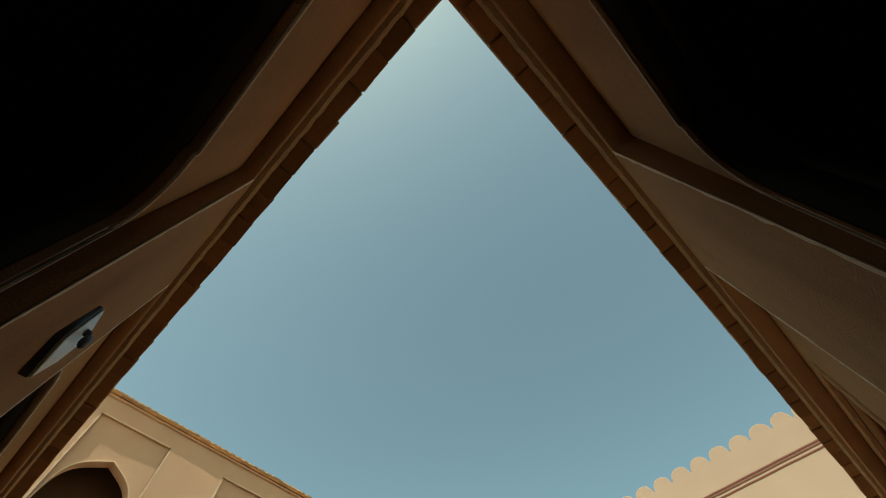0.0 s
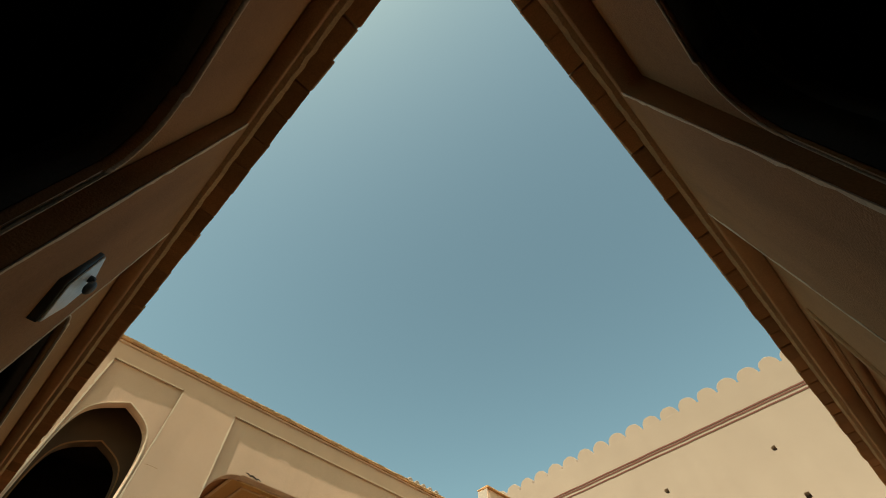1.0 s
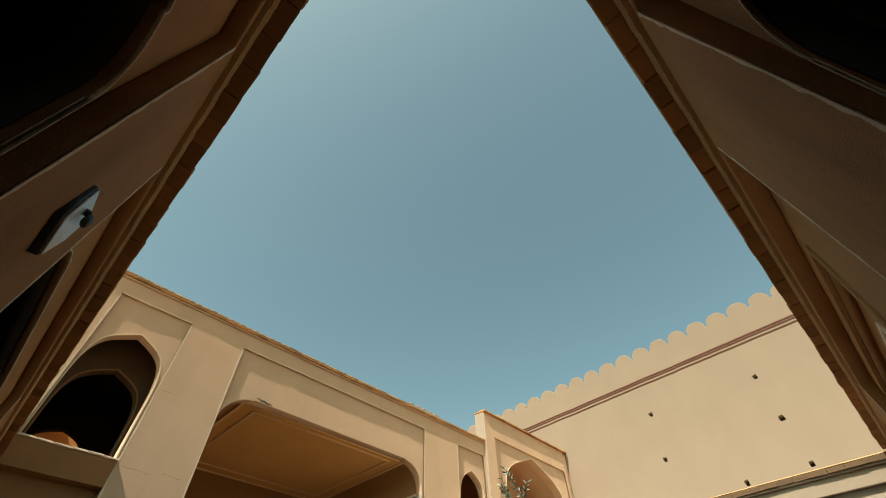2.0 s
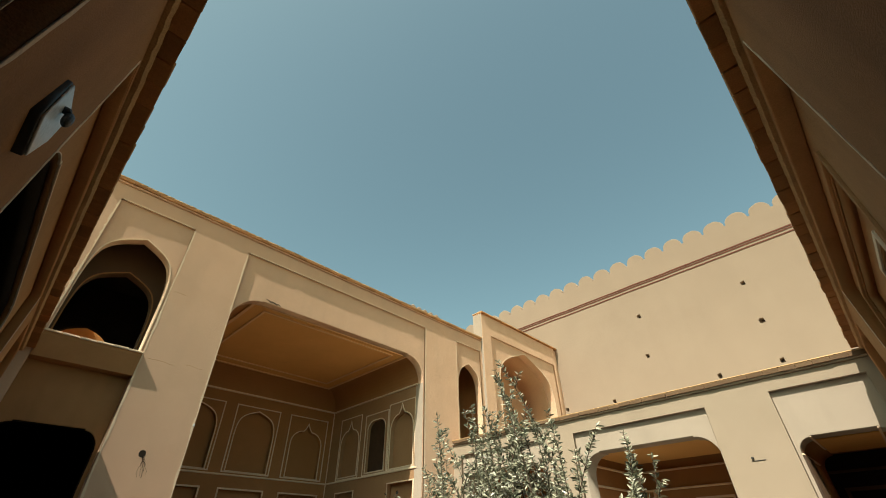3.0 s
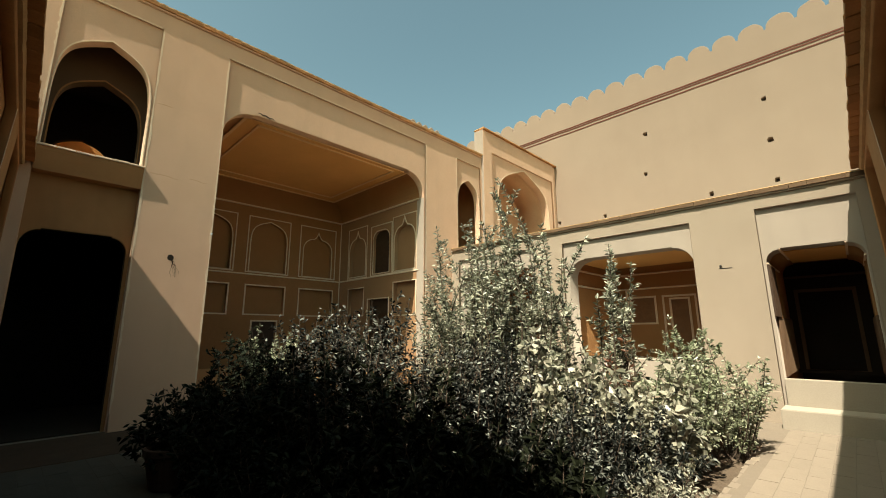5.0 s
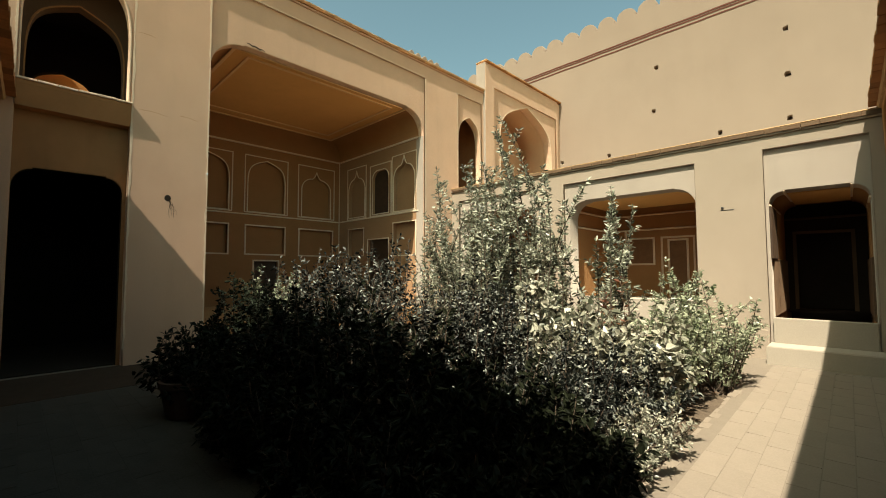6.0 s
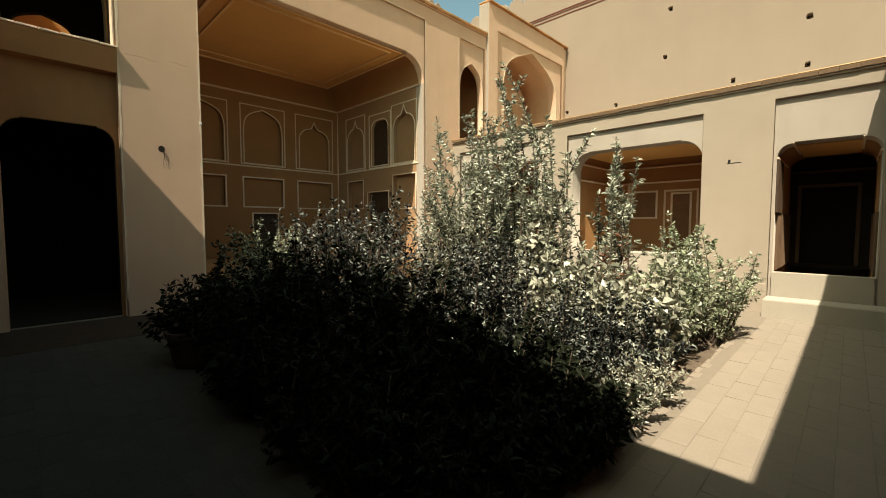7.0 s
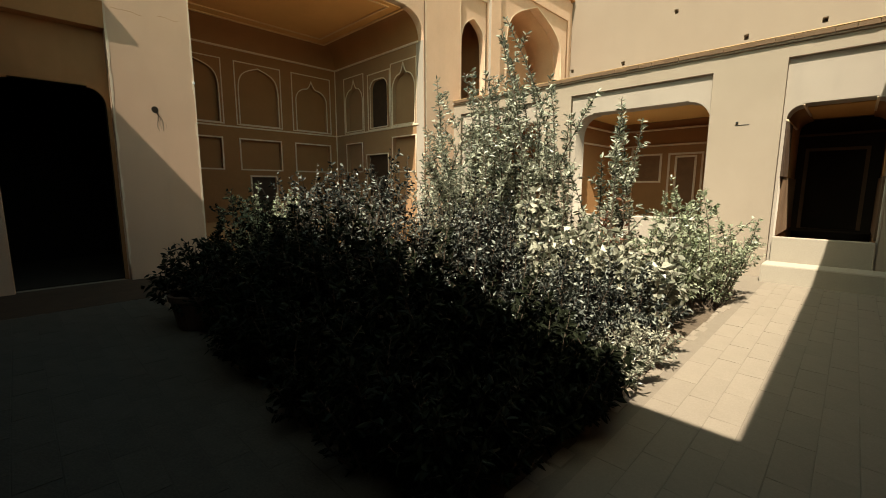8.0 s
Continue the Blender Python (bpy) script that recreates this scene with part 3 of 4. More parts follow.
for z, h in ((11.0, 0.055), (10.91, 0.05), (10.77, 0.05)):
    strip = bmesh.new()
    last = None
    for i in range(151):
        y = -9 + i * 23.0 / 150
        dz = 0.018 * noise.noise((y * 0.9, z, 0)) + 0.008 * noise.noise((y * 4, z, 2))
        ring = [strip.verts.new(c) for c in ((XU, y, z + dz), (XU - 0.02, y, z + dz), (XU - 0.02, y, z + h + dz), (XU, y, z + h + dz))]
        if last:
            for a in range(3):
                strip.faces.new((last[a], ring[a], ring[a + 1], last[a + 1]))
        last = ring
    part("brick_band", strip, RED_BRICK, outer_wall, "uneven red-brown brick stripe along the wall")

# a crenellated bit of the far wall behind the north roof
far = structure(part("far_wall", box(13.1, 16.0, 14.0, 14.5, 3.0, 12.2), PLASTER_PALE), "distant crenellated wall behind the roof", "wall")
for i in range(5):
    part("merlon", slab([(13.5 + i * 0.44 + u * 0.56, 12.2 + v * 0.75) for u, v in bump], [], -0.5, 0.0, on_y(14.0, -1), 0.03), PLASTER_PALE, far)

# ---- east side: single-storey range with arched openings ----
east = on_x(XE, -1)
comb_e = [(-1.8, -0.3), (-1.29, -0.3), (-1.29, 3.98), (0.15, 3.98), (0.15, -0.3), (1.31, -0.3), (1.31, 3.92), (4.32, 3.92), (4.32, -0.3), (5.15, -0.3), (5.15, 3.92), (8.0, 3.92),
          (8.0, -0.3), (YN, -0.3), (YN, 4.22), (-1.8, 4.22)]
bay_1, bay_2, bay_0 = basket(1.28 + 0.02, 4.2, 1.02, 2.96, 3.46, 0.42), basket(-1.27, 0.10, 0.25, 2.91, 3.17, 0.22), basket(5.2, 7.95, 1.02, 2.96, 3.46, 0.42)
wall_e = structure(part("wall_east", slab(rect(-1.8, YN, -0.3, 4.22), [bay_0, bay_1, bay_2], -0.55, -0.09, east, 0.012), PLASTER_CREAM), "sunlit mud-plastered wall with round-shouldered openings", "wall")
part("pilaster_layer", slab(comb_e, [], -0.0895, 0.0, east, 0.014), PLASTER, wall_e)
part("plinth", joined(box(XE - 0.03, XE, 0.17, 9.0 - 0.7, -0.1, 0.55, 0.015)), PLASTER, wall_e)
part("ledge_core", box(XE - 0.05, XE + 0.55, -1.8, YN, 4.222, 4.27, 0.006), PLASTER, wall_e)
brick_row(wall_e, 38, LEDGE_BRICK, lambda i: pose(XE + 0.04, -1.6 + i * 0.262, 4.292, 0, 0, 90), (0.258, 0.25, 0.075), "ledge_brick", 0.006, 7)
part("ledge_top", box(XE - 0.075, XE + 0.55, -1.8, YN, 4.326, 4.36, 0.012, 0.008, 9), EAVE_PLASTER, wall_e)
part("hook", joined(box(XE - 0.04, XE + 0.01, 0.81, 0.85, 2.905, 2.94, 0.008), box(XE - 0.010, XE + 0.01, 0.64, 0.86, 2.872, 2.88)), BLACK_METAL, wall_e, "small dark iron hook")
structure(part("terrace", box(XE + 0.56, XU, -1.8, 8.2, 4.0, 4.2), DESERT), "earthen roof terrace above the east rooms", "roof")


def east_room(name, y0, y1, x1, z0, z1, label, mat):
    """Room shell behind an east opening."""
    x0 = XE + 0.55
    return structure(part(name, joined(box(x0, x1, y0 - 0.2, y0, z0 - 0.2, z1 + 0.2), box(x0, x1, y1, y1 + 0.2, z0 - 0.2, z1 + 0.2), box(x1, x1 + 0.2, y0 - 0.2, y1 + 0.2, z0 - 0.2, z1 + 0.2),
                                       box(x0, x1, y0, y1, z1, z1 + 0.2), box(x0 - 0.4, x1, y0, y1, z0 - 0.2, z0)), mat), label, "room")


room_1 = east_room("porch_room", 1.22, 4.32, 13.05, 0.9, 3.56, "plastered room behind a wide opening, bounce light in its colour", PLASTER_BOUNCE)
wall_in = on_x(13.05, -1)
part("room_ceiling", box(10.76, 13.04, 1.23, 4.31, 3.5, 3.555), OCHRE_LIT, room_1, "room ceiling, ochre bounce light in its colour")
# flat brown sheets; the niche's and door recess's shade is put into colour
for lp in (rect(3.06, 3.70, 1.88, 2.58), rect(2.20, 2.62, 0.94, 2.50)):
    part("panel", slab(lp, [], 0.001, 0.006, wall_in), RECESS_BROWN, room_1, "flat brown sheet painting a recess's darker tone")
    niche_frame(lp, 0.05, wall_in, room_1, 0.03)
niche_frame(rect(2.04, 2.80, 0.94, 2.58), 0.05, wall_in, room_1, 0.02)
for z in (2.83, 3.26):
    part("moulding", joined(box(13.0, 13.06, 1.22, 4.32, z, z + 0.045, 0.008), box(10.75, 13.0, 4.27, 4.33, z, z + 0.045, 0.008), box(10.75, 13.0, 1.21, 1.27, z, z + 0.045, 0.008)), GYPSUM, room_1)
part("corner_bead", box(13.01, 13.06, 3.78, 3.84, 0.9, 2.83, 0.006), GYPSUM, room_1)
room_2 = structure(part("entrance_passage", slab(grown(bay_2, 0.3), [bay_2], -3.4, -0.5505, east), PLASTER_BOUNCE), "deep vaulted entrance passage, bounce light and shade in its colours", "room")
# box added just below the crown to paint orange bounce light
part("vault_crown", box(XE + 0.551, 12.6, -1.04, -0.13, 3.155, 3.18), OCHRE_LIT, room_2, "strip painting ochre bounce light on the vault's crown")
part("passage_floor", box(XE + 0.13, 13.55, -1.29, 0.12, 0.1, 0.30), SHADE_MID, room_2)
part("end_wall", box(13.601, 13.7, -1.7, 0.5, 0.4, 3.6), SHADE_BLACK, room_2)
part("inner_wall", slab(rect(-1.5, 0.3, 0.7, 3.3), [rect(-1.02, -0.1, 0.78, 2.5)], 0.0, 0.2, on_x(12.9, 1), 0.01), SHADE_BLACK, room_2)
part("door_leaf", box(13.4, 13.54, -1.1, 0.0, 0.78, 2.6), SHADE_BLACK, room_2, "closed door, passage shade in its colour")
part("door_frame", slab(rect(-1.08, -0.04, 0.78, 2.56), [rect(-1.02, -0.1, 0.78, 2.5)], 0.0, 0.03, on_x(12.895, -1), 0.006), SHADE_MID, room_2)
for y, z, w in ((-0.12, 3.155, 0.02), (-1.05, 3.155, 0.02), (0.085, 2.9, 0.015), (-1.255, 2.9, 0.015)):
    part("vault_rib", box(XE + 0.1, 12.0, y - w, y + w, z - 0.012, z + 0.02, 0.004), GYPSUM, room_2, "pale plaster line along the vault")
# dark box added where the jamb's recess lies in shade
part("jamb_shade", box(XE + 0.1, 11.05, 0.06, 0.105, 1.89, 2.88, 0.006), DARK_WOOD, room_2, "dark box painting the shaded recess of the jamb")
# lower jambs darkened by colour to paint the passage's shade
for y0, y1 in ((0.07, 0.11), (-1.28, -1.24)):
    part("jamb_lining", box(XE + 0.36, 13.5, y0 if y0 > 0 else y0 - 0.02, y1 if y0 < 0 else y1 + 0.01, 0.78, 1.885, 0.006), SHADE_MID, room_2)
    part("jamb_strip", box(11.1, 11.16, y0, y1, 0.78, 2.9, 0.006), PLASTER_BOUNCE, room_2)
part("moulding", box(12.84, 12.9, -1.3, 0.13, 2.82, 2.87, 0.006), SHADE_MID, room_2)
part("room_floor", box(10.751, 13.04, 1.23, 4.31, 0.9, 0.93), STEP_PLASTER, room_1)
room_0 = east_room("garden_room", 5.1, 8.05, 13.05, 0.9, 3.56, "plastered room beside the porch, bounce light in its colour", PLASTER_BOUNCE)
step = structure(part("step", box(9.64, XE + 0.02, YS - 0.1, 0.16, -0.1, 0.32, 0.018), STEP_PLASTER), "buff brick step below the entrance", "step")
part("sill", box(XE - 0.02, XE + 0.12, -1.268, 0.098, 0.251, 0.78, 0.015), STEP_PLASTER, step)

# ---- west side: wall beside the viewer ----
west = on_x(XW, 1, LEAN_W)
W_OP = (basket(-1.38, 0.345, -0.25, 3.12, 3.43, 0.34, 0.035), basket(1.9, 5.6, -0.25, 3.4, 3.84, 0.42), basket(6.9, 8.1, -0.25, 3.0, 3.35, 0.26))
comb_w = [(-1.6, -0.3), (-1.4, -0.3), (-1.4, 4.26), (0.36, 4.26), (0.36, 2.2), (0.36, -0.3), (1.5, -0.3), (1.5, 2.2), (1.5, 4.26), (5.8, 4.26), (5.8, 2.2), (5.8, -0.3), (6.7, -0.3), (6.7, 2.2), (6.7, 4.26), (8.2, 4.26), (8.2, -0.3), (YN, -0.3), (YN, 4.4), (-1.6, 4.4)]
wall_w = structure(part("wall_west", slab(tall(-1.6, YN), W_OP, -0.16, -0.105, leaning(west), 0.008), PLASTER_SHADE), "shaded mud-plastered wall with arched openings and an eave", "wall")
# inner layer blackened to paint the shade of the reveals
part("wall_inner", slab(tall(-1.6, YN), W_OP, -0.3, -0.1605, leaning(west)), SHADE_BLACK, wall_w)
part("pilaster_layer", slab(comb_w, [], -0.1045, 0.0, leaning(west), 0.012), PLASTER_SHADE, wall_w)
for lp in W_OP:
    part("arch_edge", slab(grown(lp, 0.012), [lp], -0.12, -0.098, leaning(west), 0.004), GYPSUM, wall_w, "pale chipped plaster rim of an opening")
part("fascia", ragged_band(-1.6, YN, 4.325, 4.401, -0.7, 0.052, west, 3), EAVE_PLASTER, wall_w)

for k, (u, d) in enumerate(((0.36, 1), (1.5, -1), (5.8, 1))):
    arris(u, 0.4, 4.26, leaning(west), wall_w, 0.024, 60 + k, 0.004, d)
# unseen block, added and sized to cast the north facade's shadow edge
part("shadow_parapet", box(-0.6, -0.3, 5.6, YN, 4.5, 5.54, 0.03, 0.01, 6), PLASTER_SHADE, wall_w, "unseen low parapet added to shade the north facade")

# ---- south side: wall beside the viewer ----
south = on_y(YS, 1)
S_OP = (basket(-0.24, 1.385, -0.25, 3.0, 3.40, 0.27, 0.03), )
niche_s = rect(4.85, 5.6, 2.2, 3.72)
comb_s = [(-0.3, -0.3), (-0.25, -0.3), (-0.25, 4.26), (1.40, 4.26), (1.40, 2.2), (1.40, -0.3), (2.62, -0.3), (2.62, 2.2), (2.62, 4.26), (7.2, 4.26), (7.2, 2.2), (7.2, -0.3), (8.4, -0.3), (8.4, 2.2), (8.4, 4.26), (9.9, 4.26), (9.9, -0.3), (XE, -0.3), (XE, 4.4), (-0.3, 4.4)]
wall_s = structure(part("wall_south", slab(rect(-0.3, XE, -0.3, 4.4), list(S_OP) + [rect(3.86, 6.9, -0.25, 4.01), basket(8.5, 9.8, -0.25, 2.9, 3.2, 0.22)], -0.17, -0.145, south, 0.01), PLASTER_SHADE), "shaded mud-plastered wall with recessed bays and an eave", "wall")
part("wall_inner", slab(rect(3.7, 7.1, -0.3, 4.4), [niche_s], -0.30, -0.2605, south), PLASTER_SHADE, wall_s)
part("wall_back", slab(rect(-0.3, XE, -0.3, 4.4), list(S_OP) + [basket(8.5, 9.8, -0.25, 2.9, 3.2, 0.22)], -0.36, -0.3005, south), SHADE_BLACK, wall_s)
part("pilaster_layer", slab(comb_s, [], -0.1445, 0.0, leaning(south), 0.012), PLASTER_SHADE, wall_s)
for lp in S_OP:
    part("arch_edge", slab(grown(lp, 0.012), [lp], -0.15, -0.138, south, 0.004), GYPSUM, wall_s, "pale chipped plaster rim of an opening")
for k, (u, d) in enumerate(((1.40, 1), (2.62, -1), (7.2, 1))):
    arris(u, 0.4, 4.26, leaning(south), wall_s, 0.024, 70 + k, 0.004, d)
part("bay_lining", slab(grown(rect(3.86, 6.9, -0.25, 4.01), 0.12), [rect(3.86, 6.9, -0.25, 4.01)], -0.26, -0.1705, south), PLASTER_SHADE, wall_s)
# blackened layer again puts the reveal's shade into colour
part("opening_lining", slab(rect(-0.3, 3.6, -0.3, 4.4), list(S_OP), -0.30, -0.1705, south), SHADE_BLACK, wall_s)
part("bay_edge", slab(grown(rect(3.86, 6.9, -0.25, 4.01), 0.05), [rect(3.86, 6.9, -0.25, 4.01)], -0.15, -0.12, south, 0.006), PLASTER_SHADE, wall_s)
niche_frame(niche_s, 0.05, on_y(YS - 0.26, 1), wall_s, 0.02)
part("fascia", ragged_band(-0.8, XE, 4.327, 4.402, -0.7, 0.052, south, 8), EAVE_PLASTER, wall_s)

# rooms behind the west and south walls, and the roofs over them
dark_w = structure(part("west_rooms", joined(box(-4.0, -3.8, -2.0, 8.6, -0.2, 4.3), box(-3.8, -0.44, -2.2, -2.0, -0.2, 4.3), box(-3.8, -0.29, 8.31, 8.6, -0.2, 4.3), box(-3.8, -0.42, 0.8, 1.0, -0.2, 4.2), box(-3.8, -0.33, 6.2, 6.4, -0.2, 4.2),
                                            box(-3.8, -0.44, -2.0, 8.3, -0.2, 0.0), box(-3.8, -0.42, -2.0, 8.3, 4.2, 4.32)), SHADE_BLACK), "unlit rooms behind the west wall", "room")
structure(part("roof_west", box(-4.0, -0.14, -4.6, YN, 4.41, 4.455), DESERT), "flat earthen roof of the west range", "roof")
dark_s = structure(part("south_rooms", joined(box(-0.44, 10.6, -4.6, -4.4, -0.2, 4.3), box(-0.64, -0.44, -4.6, -1.8, -0.2, 4.3), box(10.4, 10.6, -4.6, -1.8, -0.2, 4.3), box(1.7, 1.9, -4.4, -1.8, -0.2, 4.2), box(7.6, 7.8, -4.4, -1.8, -0.2, 4.2),
                                             box(-0.44, 10.4, -4.4, -1.8, -0.2, 0.0), box(-0.44, 10.4, -4.4, -1.79, 4.2, 4.32)), SHADE_BLACK), "unlit rooms behind the south wall", "room")
structure(part("roof_south", box(-0.13, 10.6, -4.6, YS - 0.05, 4.411, 4.456), DESERT), "flat earthen roof of the south range", "roof")

# ---- wall lamp on the west pilaster ----
lamp = tagged(root("wall_lamp"), "white enamel wall lamp with dark metal frame", "wall lamp")
lamp_face = on_x(XW, 1, LEAN_W)
plate = [(0.83, 3.21), (0.79, 2.96), (0.97, 2.88), (1.085, 3.07), (1.11, 3.27)]
part("housing", slab(grown(plate, 0.006), [], -0.08, -0.034, lamp_face, 0.006), BLACK_METAL, lamp, "dark metal housing")
part("reflector", slab(plate, [], -0.0335, -0.024, lamp_face, 0.004), WHITE_ENAMEL, lamp, "white enamel face")
bulb = bmesh.new()
bmesh.ops.create_uvsphere(bulb, u_segments=12, v_segments=8, radius=0.026)
for v in bulb.verts:
    v.co = Vector((XW + 0.024, 0.94, 3.11)) + Vector((v.co.x * 0.8, v.co.y * 1.1, v.co.z * 1.5))
part("lamp_holder", joined(bulb, box(XW - 0.02, XW + 0.02, 0.92, 0.96, 3.14, 3.165, 0.008)), BLACK_METAL, lamp, "black lamp holder")

# ---- pot beside the bed ----
pot = tagged(root("plant_pot"), "dark terracotta plant pot on the paving", "plant pot")
profile = [(0.0, 0.0), (0.19, 0.0), (0.21, 0.03), (0.27, 0.34), (0.29, 0.36), (0.29, 0.42), (0.265, 0.43), (0.25, 0.38), (0.0, 0.37)]
pb = bmesh.new()
rings = [[pb.verts.new((1.72 + q * math.cos(a * math.pi / 12), 4.62 + q * math.sin(a * math.pi / 12), z)) for a in range(24)] for q, z in profile[1:-1]]
for a, b in zip(rings, rings[1:]):
    for i in range(24):
        pb.faces.new((a[i], a[(i + 1) % 24], b[(i + 1) % 24], b[i]))
pb.faces.new(rings[-1]), pb.faces.new(list(reversed(rings[0])))
bmesh.ops.recalc_face_normals(pb, faces=pb.faces)
part("body", pb, TERRACOTTA, pot)


# ---- plants ----
def tube(path, radius, sides=5):
    """Vertices and faces of a tapered limb along a path."""
    vs, fs = [], []
    for i, p in enumerate(path):
        k = radius * (1 - 0.8 * i / (len(path) - 1))
        for a in range(sides):
            vs.append((p[0] + k * math.cos(a * 2 * math.pi / sides), p[1] + k * math.sin(a * 2 * math.pi / sides), p[2]))
    for i in range(len(path) - 1):
        for a in range(sides):
            b = (a + 1) % sides
            fs.append((i * sides + a, i * sides + b, (i + 1) * sides + b, (i + 1) * sides + a))
    return vs, fs


def leaf_cloud(points, ways, sizes, rng, droop=0.3, wide=0.42):
    """One mesh of small folded leaves: points, pointing ways and lengths."""
    n = len(points)
    ways = ways / np.linalg.norm(ways, axis=1, keepdims=True)
    side = np.cross(ways, rng.normal(size=(n, 3)))
    side /= np.linalg.norm(side, axis=1, keepdims=True)
    nor = np.cross(side, ways)
    L, W = sizes[:, None], sizes[:, None] * rng.uniform(0.85, 1.15, (n, 1)) * wide
    down = np.array([0, 0, 1]) * L * droop * rng.uniform(0, 1, (n, 1))
    mid = points + ways * L * 0.42 - down * 0.25
    far = points + ways * L * 0.76 - down * 0.6
    fold = nor * W * 0.24
    tip = points + ways * L - down
    verts = np.stack([points, mid + side * W * 0.5 + fold, far + side * W * 0.34 + fold * 0.7, tip, far - side * W * 0.34 + fold * 0.7, mid - side * W * 0.5 + fold, mid], 1).reshape(-1, 3)
    k = np.arange(n)[:, None] * 7
    tris = np.concatenate([k + [0, 1, 6], k + [1, 2, 6], k + [2, 3, 6], k + [3, 4, 6], k + [4, 5, 6], k + [5, 0, 6]], 1).reshape(-1, 3)
    me = bpy.data.meshes.new("leaves")
    me.from_pydata(verts.tolist(), [], tris.tolist())
    return me


def shrub(name, at, height, spread, stems, leaf, count, mat, seed, label, category="shrub", upright=0.5, bare=0.15, trunk=0.02, wide=0.42):
    """A many-stemmed plant: tapered stems with side twigs, and leaves along them."""
    rng = np.random.default_rng(seed)
    thing = tagged(root(name), label, category, "plants of the garden bed")
    thing.location = (*at, 0)
    sv, sf, pts, wys = [], [], [], []
    spots = []
    for s in range(stems):
        ang, out = rng.uniform(0, 2 * math.pi), spread * math.sqrt(rng.uniform(0.02, 1))
        h = height * rng.uniform(0.62, 1.0) * (1 - 0.25 * (out / spread) ** 2 * (1 - upright))
        end = np.array([out * math.cos(ang), out * math.sin(ang), h])
        foot = np.array([0.25 * end[0] + rng.normal() * 0.03, 0.25 * end[1] + rng.normal() * 0.03, -0.05])
        bend = rng.normal(size=3) * 0.09 * h * np.array([1, 1, 0.2])
        ts = np.linspace(0, 1, 9)
        curve = 1.6 if upright > 0.5 else 0.75
        path = np.array([[foot[0] + (end[0] - foot[0]) * t**(1 / curve), foot[1] + (end[1] - foot[1]) * t**(1 / curve), foot[2] + (h - foot[2]) * t] for t in ts])
        path += np.outer(np.sin(ts * math.pi), bend)
        paths = [(path, trunk, bare)]
        for q in range(int(5 + 4 * rng.random())):
            t0 = rng.uniform(0.25, 0.92)
            p0 = np.array([np.interp(t0, ts, path[:, i]) for i in range(3)])
            ln = (0.16 + 0.2 * rng.random()) * height * (1.15 - t0) * (0.7 if upright > 0.5 else 1.1)
            az = rng.uniform(0, 2 * math.pi)
            lift = 1.6 if upright > 0.5 else 0.6
            way = np.array([math.cos(az), math.sin(az), lift * rng.uniform(0.5, 1.2)])
            way /= np.linalg.norm(way)
            sub = np.array([p0 + way * ln * k / 4 + np.array([0, 0, 0.05 * ln * (k / 4) ** 2]) for k in range(5)])
            paths.append((sub, trunk * 0.45, 0.05))
        for pth, rad, skip in paths:
            v, f = tube(pth.tolist(), rad, 5)
            sf += [tuple(i + len(sv) for i in face) for face in f]
            sv += v
            spots.append((pth, skip))
    lens = np.array([np.linalg.norm(np.diff(p, axis=0), axis=1).sum() * (1 - k) for p, k in spots])
    share = rng.choice(len(spots), size=count, p=lens / lens.sum())
    for i in share:
        pth, skip = spots[i]
        t = rng.uniform(skip, 1) * (len(pth) - 1)
        j = min(int(t), len(pth) - 2)
        p = pth[j] + (pth[j + 1] - pth[j]) * (t - j)
        d = pth[j + 1] - pth[j]
        d = d / (np.linalg.norm(d) + 1e-9)
        w = rng.normal(size=3)
        w -= d * (w @ d)
        w /= np.linalg.norm(w) + 1e-9
        pts.append(p)
        wys.append(w + d * rng.uniform(0.2, 1.2))
    me = bpy.data.meshes.new("branching")
    me.from_pydata(sv, [], sf)
    part("branching", me, BARK, thing)
    sizes = leaf * rng.uniform(0.55, 1.2, count)
    part("foliage", leaf_cloud(np.array(pts), np.array(wys), sizes, rng, 0.3, wide), mat, thing)
    return thing


GREY = "tall grey-green upright fruit tree in the bed"
shrub("fruit_tree", (5.2, 2.95), 3.3, 1.1, 60, 0.074, 28000, LEAF_GREY, 1, GREY, "tree", 0.9, 0.2, 0.012, 0.3)
shrub("fruit_tree", (5.15, 2.62), 4.1, 0.14, 7, 0.076, 4000, LEAF_GREY, 2, "slender grey-green shoot rising above its neighbours", "tree", 0.95, 0.3, 0.02, 0.31)
shrub("fruit_tree", (5.35, 2.25), 3.05, 0.25, 6, 0.076, 2200, LEAF_GREY, 3, "slim grey-green sapling in the planting bed", "tree", 0.95, 0.3, 0.016, 0.31)
shrub("fruit_tree", (5.88, 1.62), 2.95, 0.55, 11, 0.088, 3600, LEAF_GREY, 4, "young fruit tree with open pale branches", "tree", 0.9, 0.52, 0.02, 0.31)
shrub("red_leaved_shoot", (5.75, 1.3), 2.05, 0.12, 4, 0.08, 200, LEAF_RED, 5, "short shoot with reddish leaves", "shrub", 0.9, 0.5, 0.012)
shrub("feathery_shrub", (6.4, 0.62), 1.95, 0.3, 8, 0.075, 1100, LEAF_FRESH, 6, "small feathery green shrub", "shrub", 0.8, 0.3, 0.012)
r = random.Random(21)
DARK = "dense leafy shrub filling the bed, shade in its leaf colour"
PALE = "leafy shrub in the bed, sunlight in its pale leaf colour"
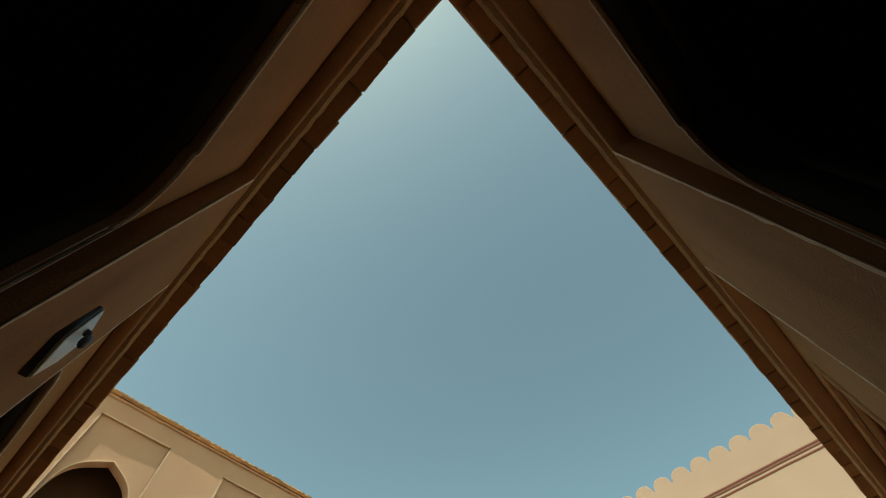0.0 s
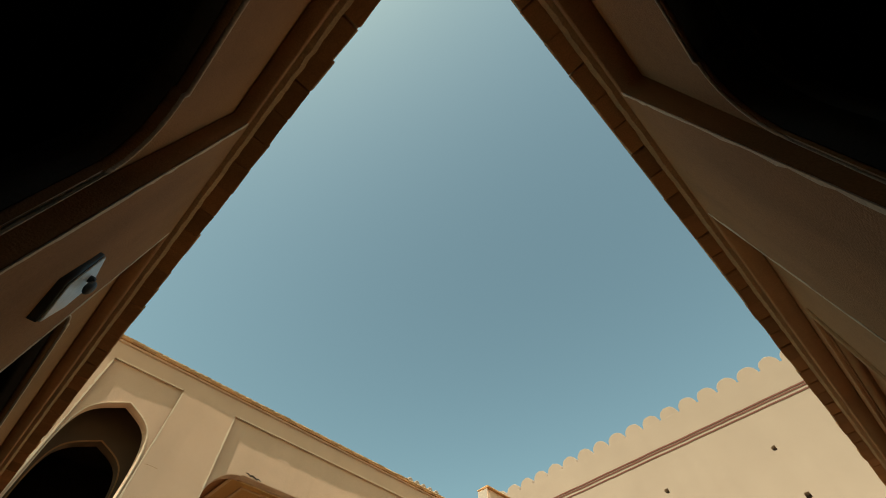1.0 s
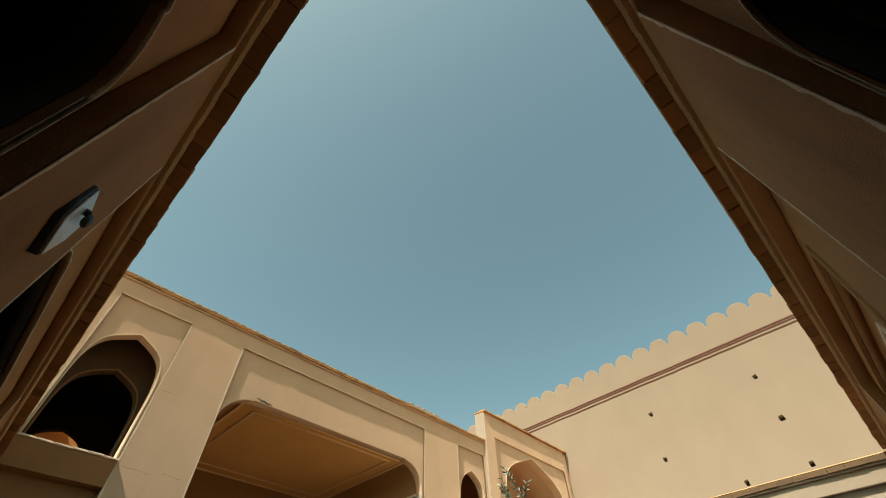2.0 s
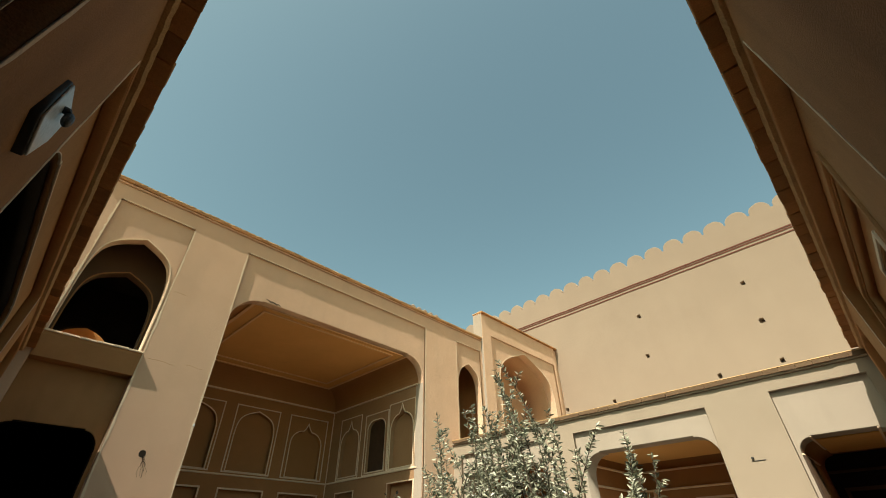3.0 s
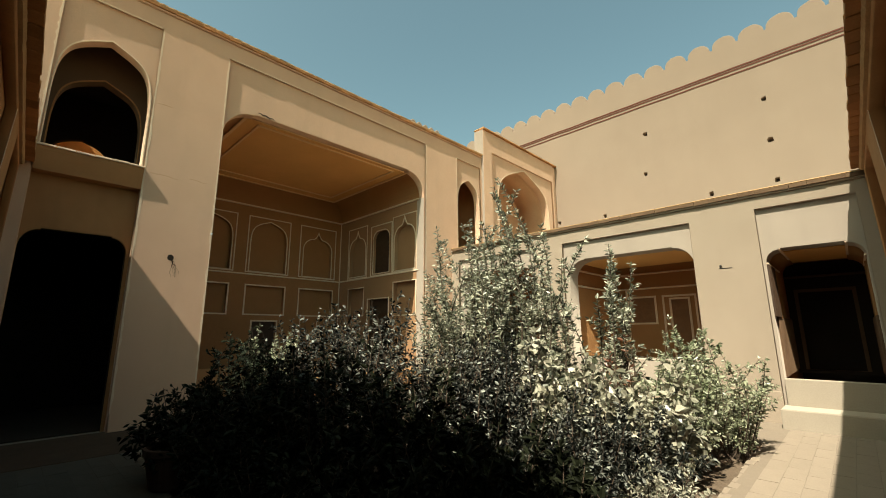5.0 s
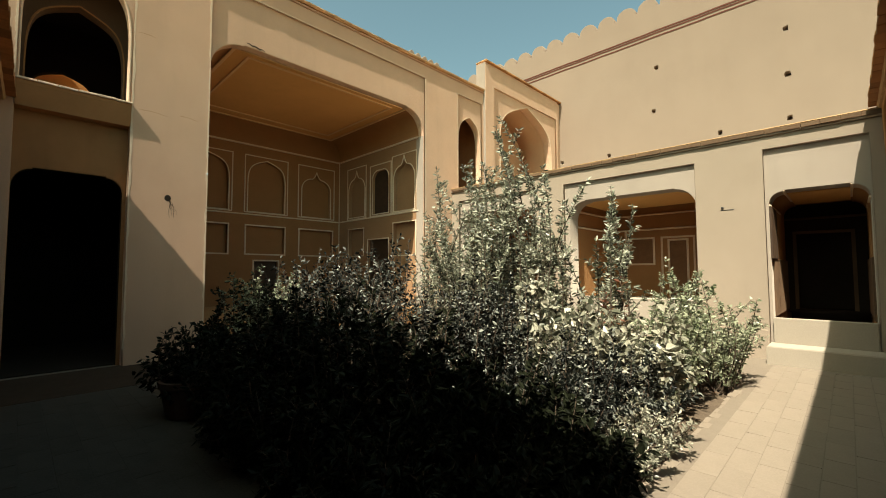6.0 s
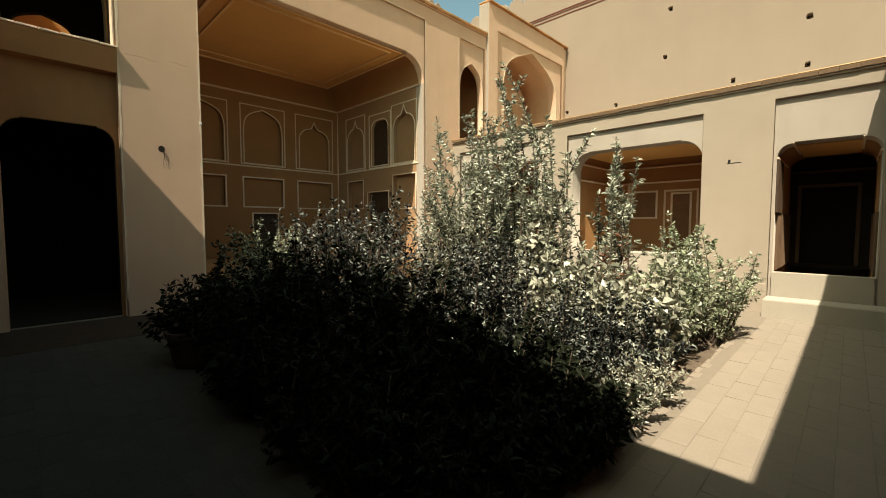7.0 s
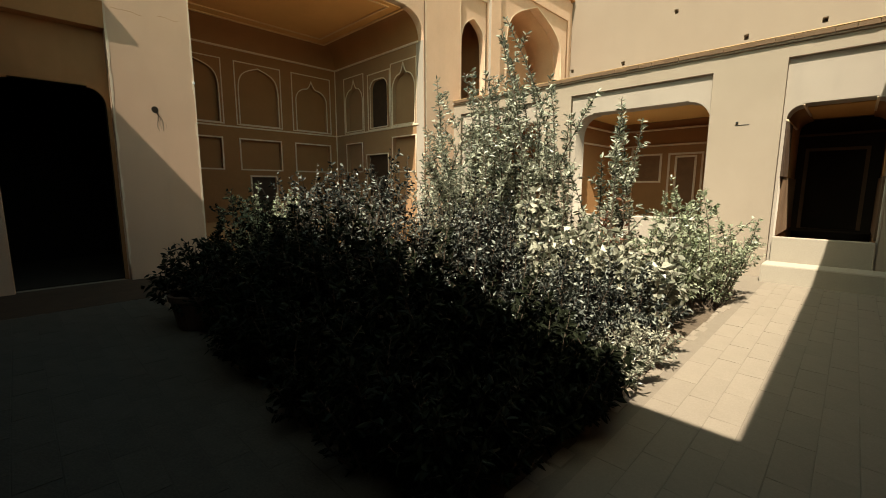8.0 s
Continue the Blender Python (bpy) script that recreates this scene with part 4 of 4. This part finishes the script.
PLACES = ((2.25, 3.5, 1.65, 0), (2.45, 2.6, 1.7, 0), (2.7, 1.75, 1.55, 0), (3.0, 1.05, 1.2, 0), (3.2, 2.4, 2.1, 0), (2.85, 3.5, 2.15, 0), (2.55, 4.5, 1.95, 2), (3.5, 3.3, 2.28, 0),
          (1.95, 2.9, 1.2, 0), (2.0, 2.0, 1.0, 0), (2.15, 1.25, 0.85, 0), (2.55, 0.75, 0.75, 0), (1.95, 3.9, 1.3, 0), (3.6, 0.9, 1.0, 3), (3.3, 1.7, 1.6, 3), (2.1, 5.3, 1.2, 0),
          (3.9, 1.7, 1.7, 3), (4.3, 2.4, 1.9, 3), (4.1, 1.0, 1.2, 3), (4.8, 1.4, 1.55, 1), (4.6, 0.6, 0.95, 3), (5.4, 0.75, 1.3, 1), (4.1, 4.2, 2.38, 0), (5.0, 3.9, 2.2, 1),
          (6.0, 0.75, 1.45, 2), (6.75, 0.7, 1.75, 2), (7.2, 0.4, 1.5, 2), (1.9, 0.65, 0.6, 0), (2.4, 0.5, 0.6, 0), (1.85, 1.35, 0.7, 0), (2.95, 0.5, 0.6, 0), (1.8, 2.3, 0.75, 0), (2.5, 1.2, 1.1, 0), (7.8, 0.5, 1.15, 2), (3.3, 4.7, 2.2, 0), (6.4, 2.2, 1.7, 1), (3.3, 0.45, 0.6, 0), (3.8, 0.38, 0.5, 1), (4.3, 0.4, 0.6, 1), (7.6, 0.9, 1.2, 2),
          (5.0, 2.0, 1.7, 1), (5.8, 1.5, 1.5, 1), (2.7, 5.4, 1.9, 0), (3.5, 5.5, 2.1, 0), (4.4, 5.2, 2.25, 0), (2.3, 4.1, 1.6, 0),
          (1.75, 0.5, 0.75, 0), (2.1, 0.45, 0.7, 0), (1.7, 0.95, 0.8, 0), (1.7, 1.7, 0.8, 0), (1.75, 2.7, 0.8, 0), (1.8, 3.4, 0.8, 0), (2.75, 0.42, 0.65, 0), (3.15, 0.75, 0.85, 0))
BROAD = ((4.8, 1.4), (5.0, 2.0), (5.8, 1.5), (5.4, 0.75))
for i, (x, y, h, k) in enumerate(PLACES):
    # leaf colours follow shade, sun and glints across the bed
    mat = LEAF_GLINT if k == 0 and h > 2 else (LEAF_SHADE, LEAF_SUN, LEAF_FRESH, LEAF_GLINT)[k]
    broad = (x, y) in BROAD
    leaf = 0.11 if broad else 0.06 if k == 0 and h > 2 else 0.048 if k == 1 and h < 0.8 else (0.078, 0.066, 0.055, 0.058)[k] * r.uniform(0.9, 1.1)
    count = 1500 if broad else (3600, 4200, 4200, 5600)[k] if h > 0.8 else 1900
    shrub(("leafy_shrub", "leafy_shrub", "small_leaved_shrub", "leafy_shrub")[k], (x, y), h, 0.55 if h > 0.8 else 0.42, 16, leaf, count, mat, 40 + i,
          "broad-leaved shrub, full sun put into its pale leaves" if broad else (DARK, PALE, "bushy small-leaved green shrub in the sun", "dark shrub, sun glints put into a few pale leaves")[k], "shrub", 0.35, 0.1, 0.013, 0.62 if broad else 0.4)
shrub("potted_plant", (1.76, 4.62), 1.2, 0.34, 14, 0.10, 1000, LEAF_SHADE, 90, "leafy plant growing from the pot, shade in its leaf colour", "plant", 0.4, 0.3, 0.012)

# ---- bricks of eaves, kerb and paving ----
brick_row(wall_w, 38, BRICK, lambda i: pose(XW + 0.045 + LEAN_W * (-1.1 + i * 0.252), -1.28 + 0.126 + i * 0.252, 4.43, 0, 0, 90), (0.246, 0.23, 0.055), "eave_brick", 0.006, 13, 7)
brick_row(wall_s, 41, BRICK, lambda i: pose(-0.12 + 0.126 + i * 0.252, YS + 0.04, 4.431), (0.246, 0.23, 0.055), "eave_brick", 0.006, 14, 7)
part("eave_top", slab(rect(-1.5, YN, 4.46, 4.52), [], -0.7, 0.15, west, 0.012), EAVE_PLASTER, wall_w)
part("eave_top", box(XW + 0.075, XE, -2.0, YS + 0.148, 4.461, 4.521, 0.015, 0.008, 16), EAVE_PLASTER, wall_s)

kerb = structure(root("kerb"), "rough brick kerb round the planting bed", "kerb")
brick_row(kerb, 33, PAVING, lambda i: pose(1.7 + i * 0.212, 0.22, -0.08, 4, 0, 0), (0.2, 0.1, 0.16), "kerb_brick", 0.012, 17)
# west kerb takes the paving tone with shade painted in
brick_row(kerb, 30, SHADE_PAVING, lambda i: pose(1.62, 0.35 + i * 0.212, -0.08, 4, 0, 90), (0.2, 0.1, 0.16), "kerb_brick", 0.012, 18)

ROWS = [(k, -1.43 + 0.2 * k) for k in range(8)]
spots = [(0.1 + 0.52 * i - (0.26 if k % 2 else 0), y) for k, y in ROWS for i in range(20) if 0.1 + 0.52 * i < XE + 0.2]
brick_row(pavement, len(spots), PAVING, lambda i: pose(spots[i][0], spots[i][1], -0.018, 0, 0, 0), (0.517, 0.196, 0.04), "paving_brick", 0.0015, 19, 6, 0.12, 0.0025)
side = [(-0.09 + 0.108 + 0.216 * k, 0.62 + 0.52 * i - (0.26 if k % 2 else 0)) for k in range(8) for i in range(12)]
# joint fill and bricks of the west path, shade painted into their colour
part("worn_bedding", box(-0.5, 1.6, 0.2, 6.62, -0.03, 0.0), SHADE_PAVING, pavement, "joint fill of the west path, shade in its colour")
part("ground_strip", box(-0.1, 9.0, 6.63, 8.42, -0.03, 0.006, 0.004), STRIP_DARK, pavement, "flat dark strip of ground along the facade")
brick_row(pavement, len(side), SHADE_PAVING, lambda i: pose(side[i][0], side[i][1], -0.018, 0, 0, 90), (0.514, 0.21, 0.04), "paving_brick", 0.0015, 20, 6, 0.12, 0.0025)
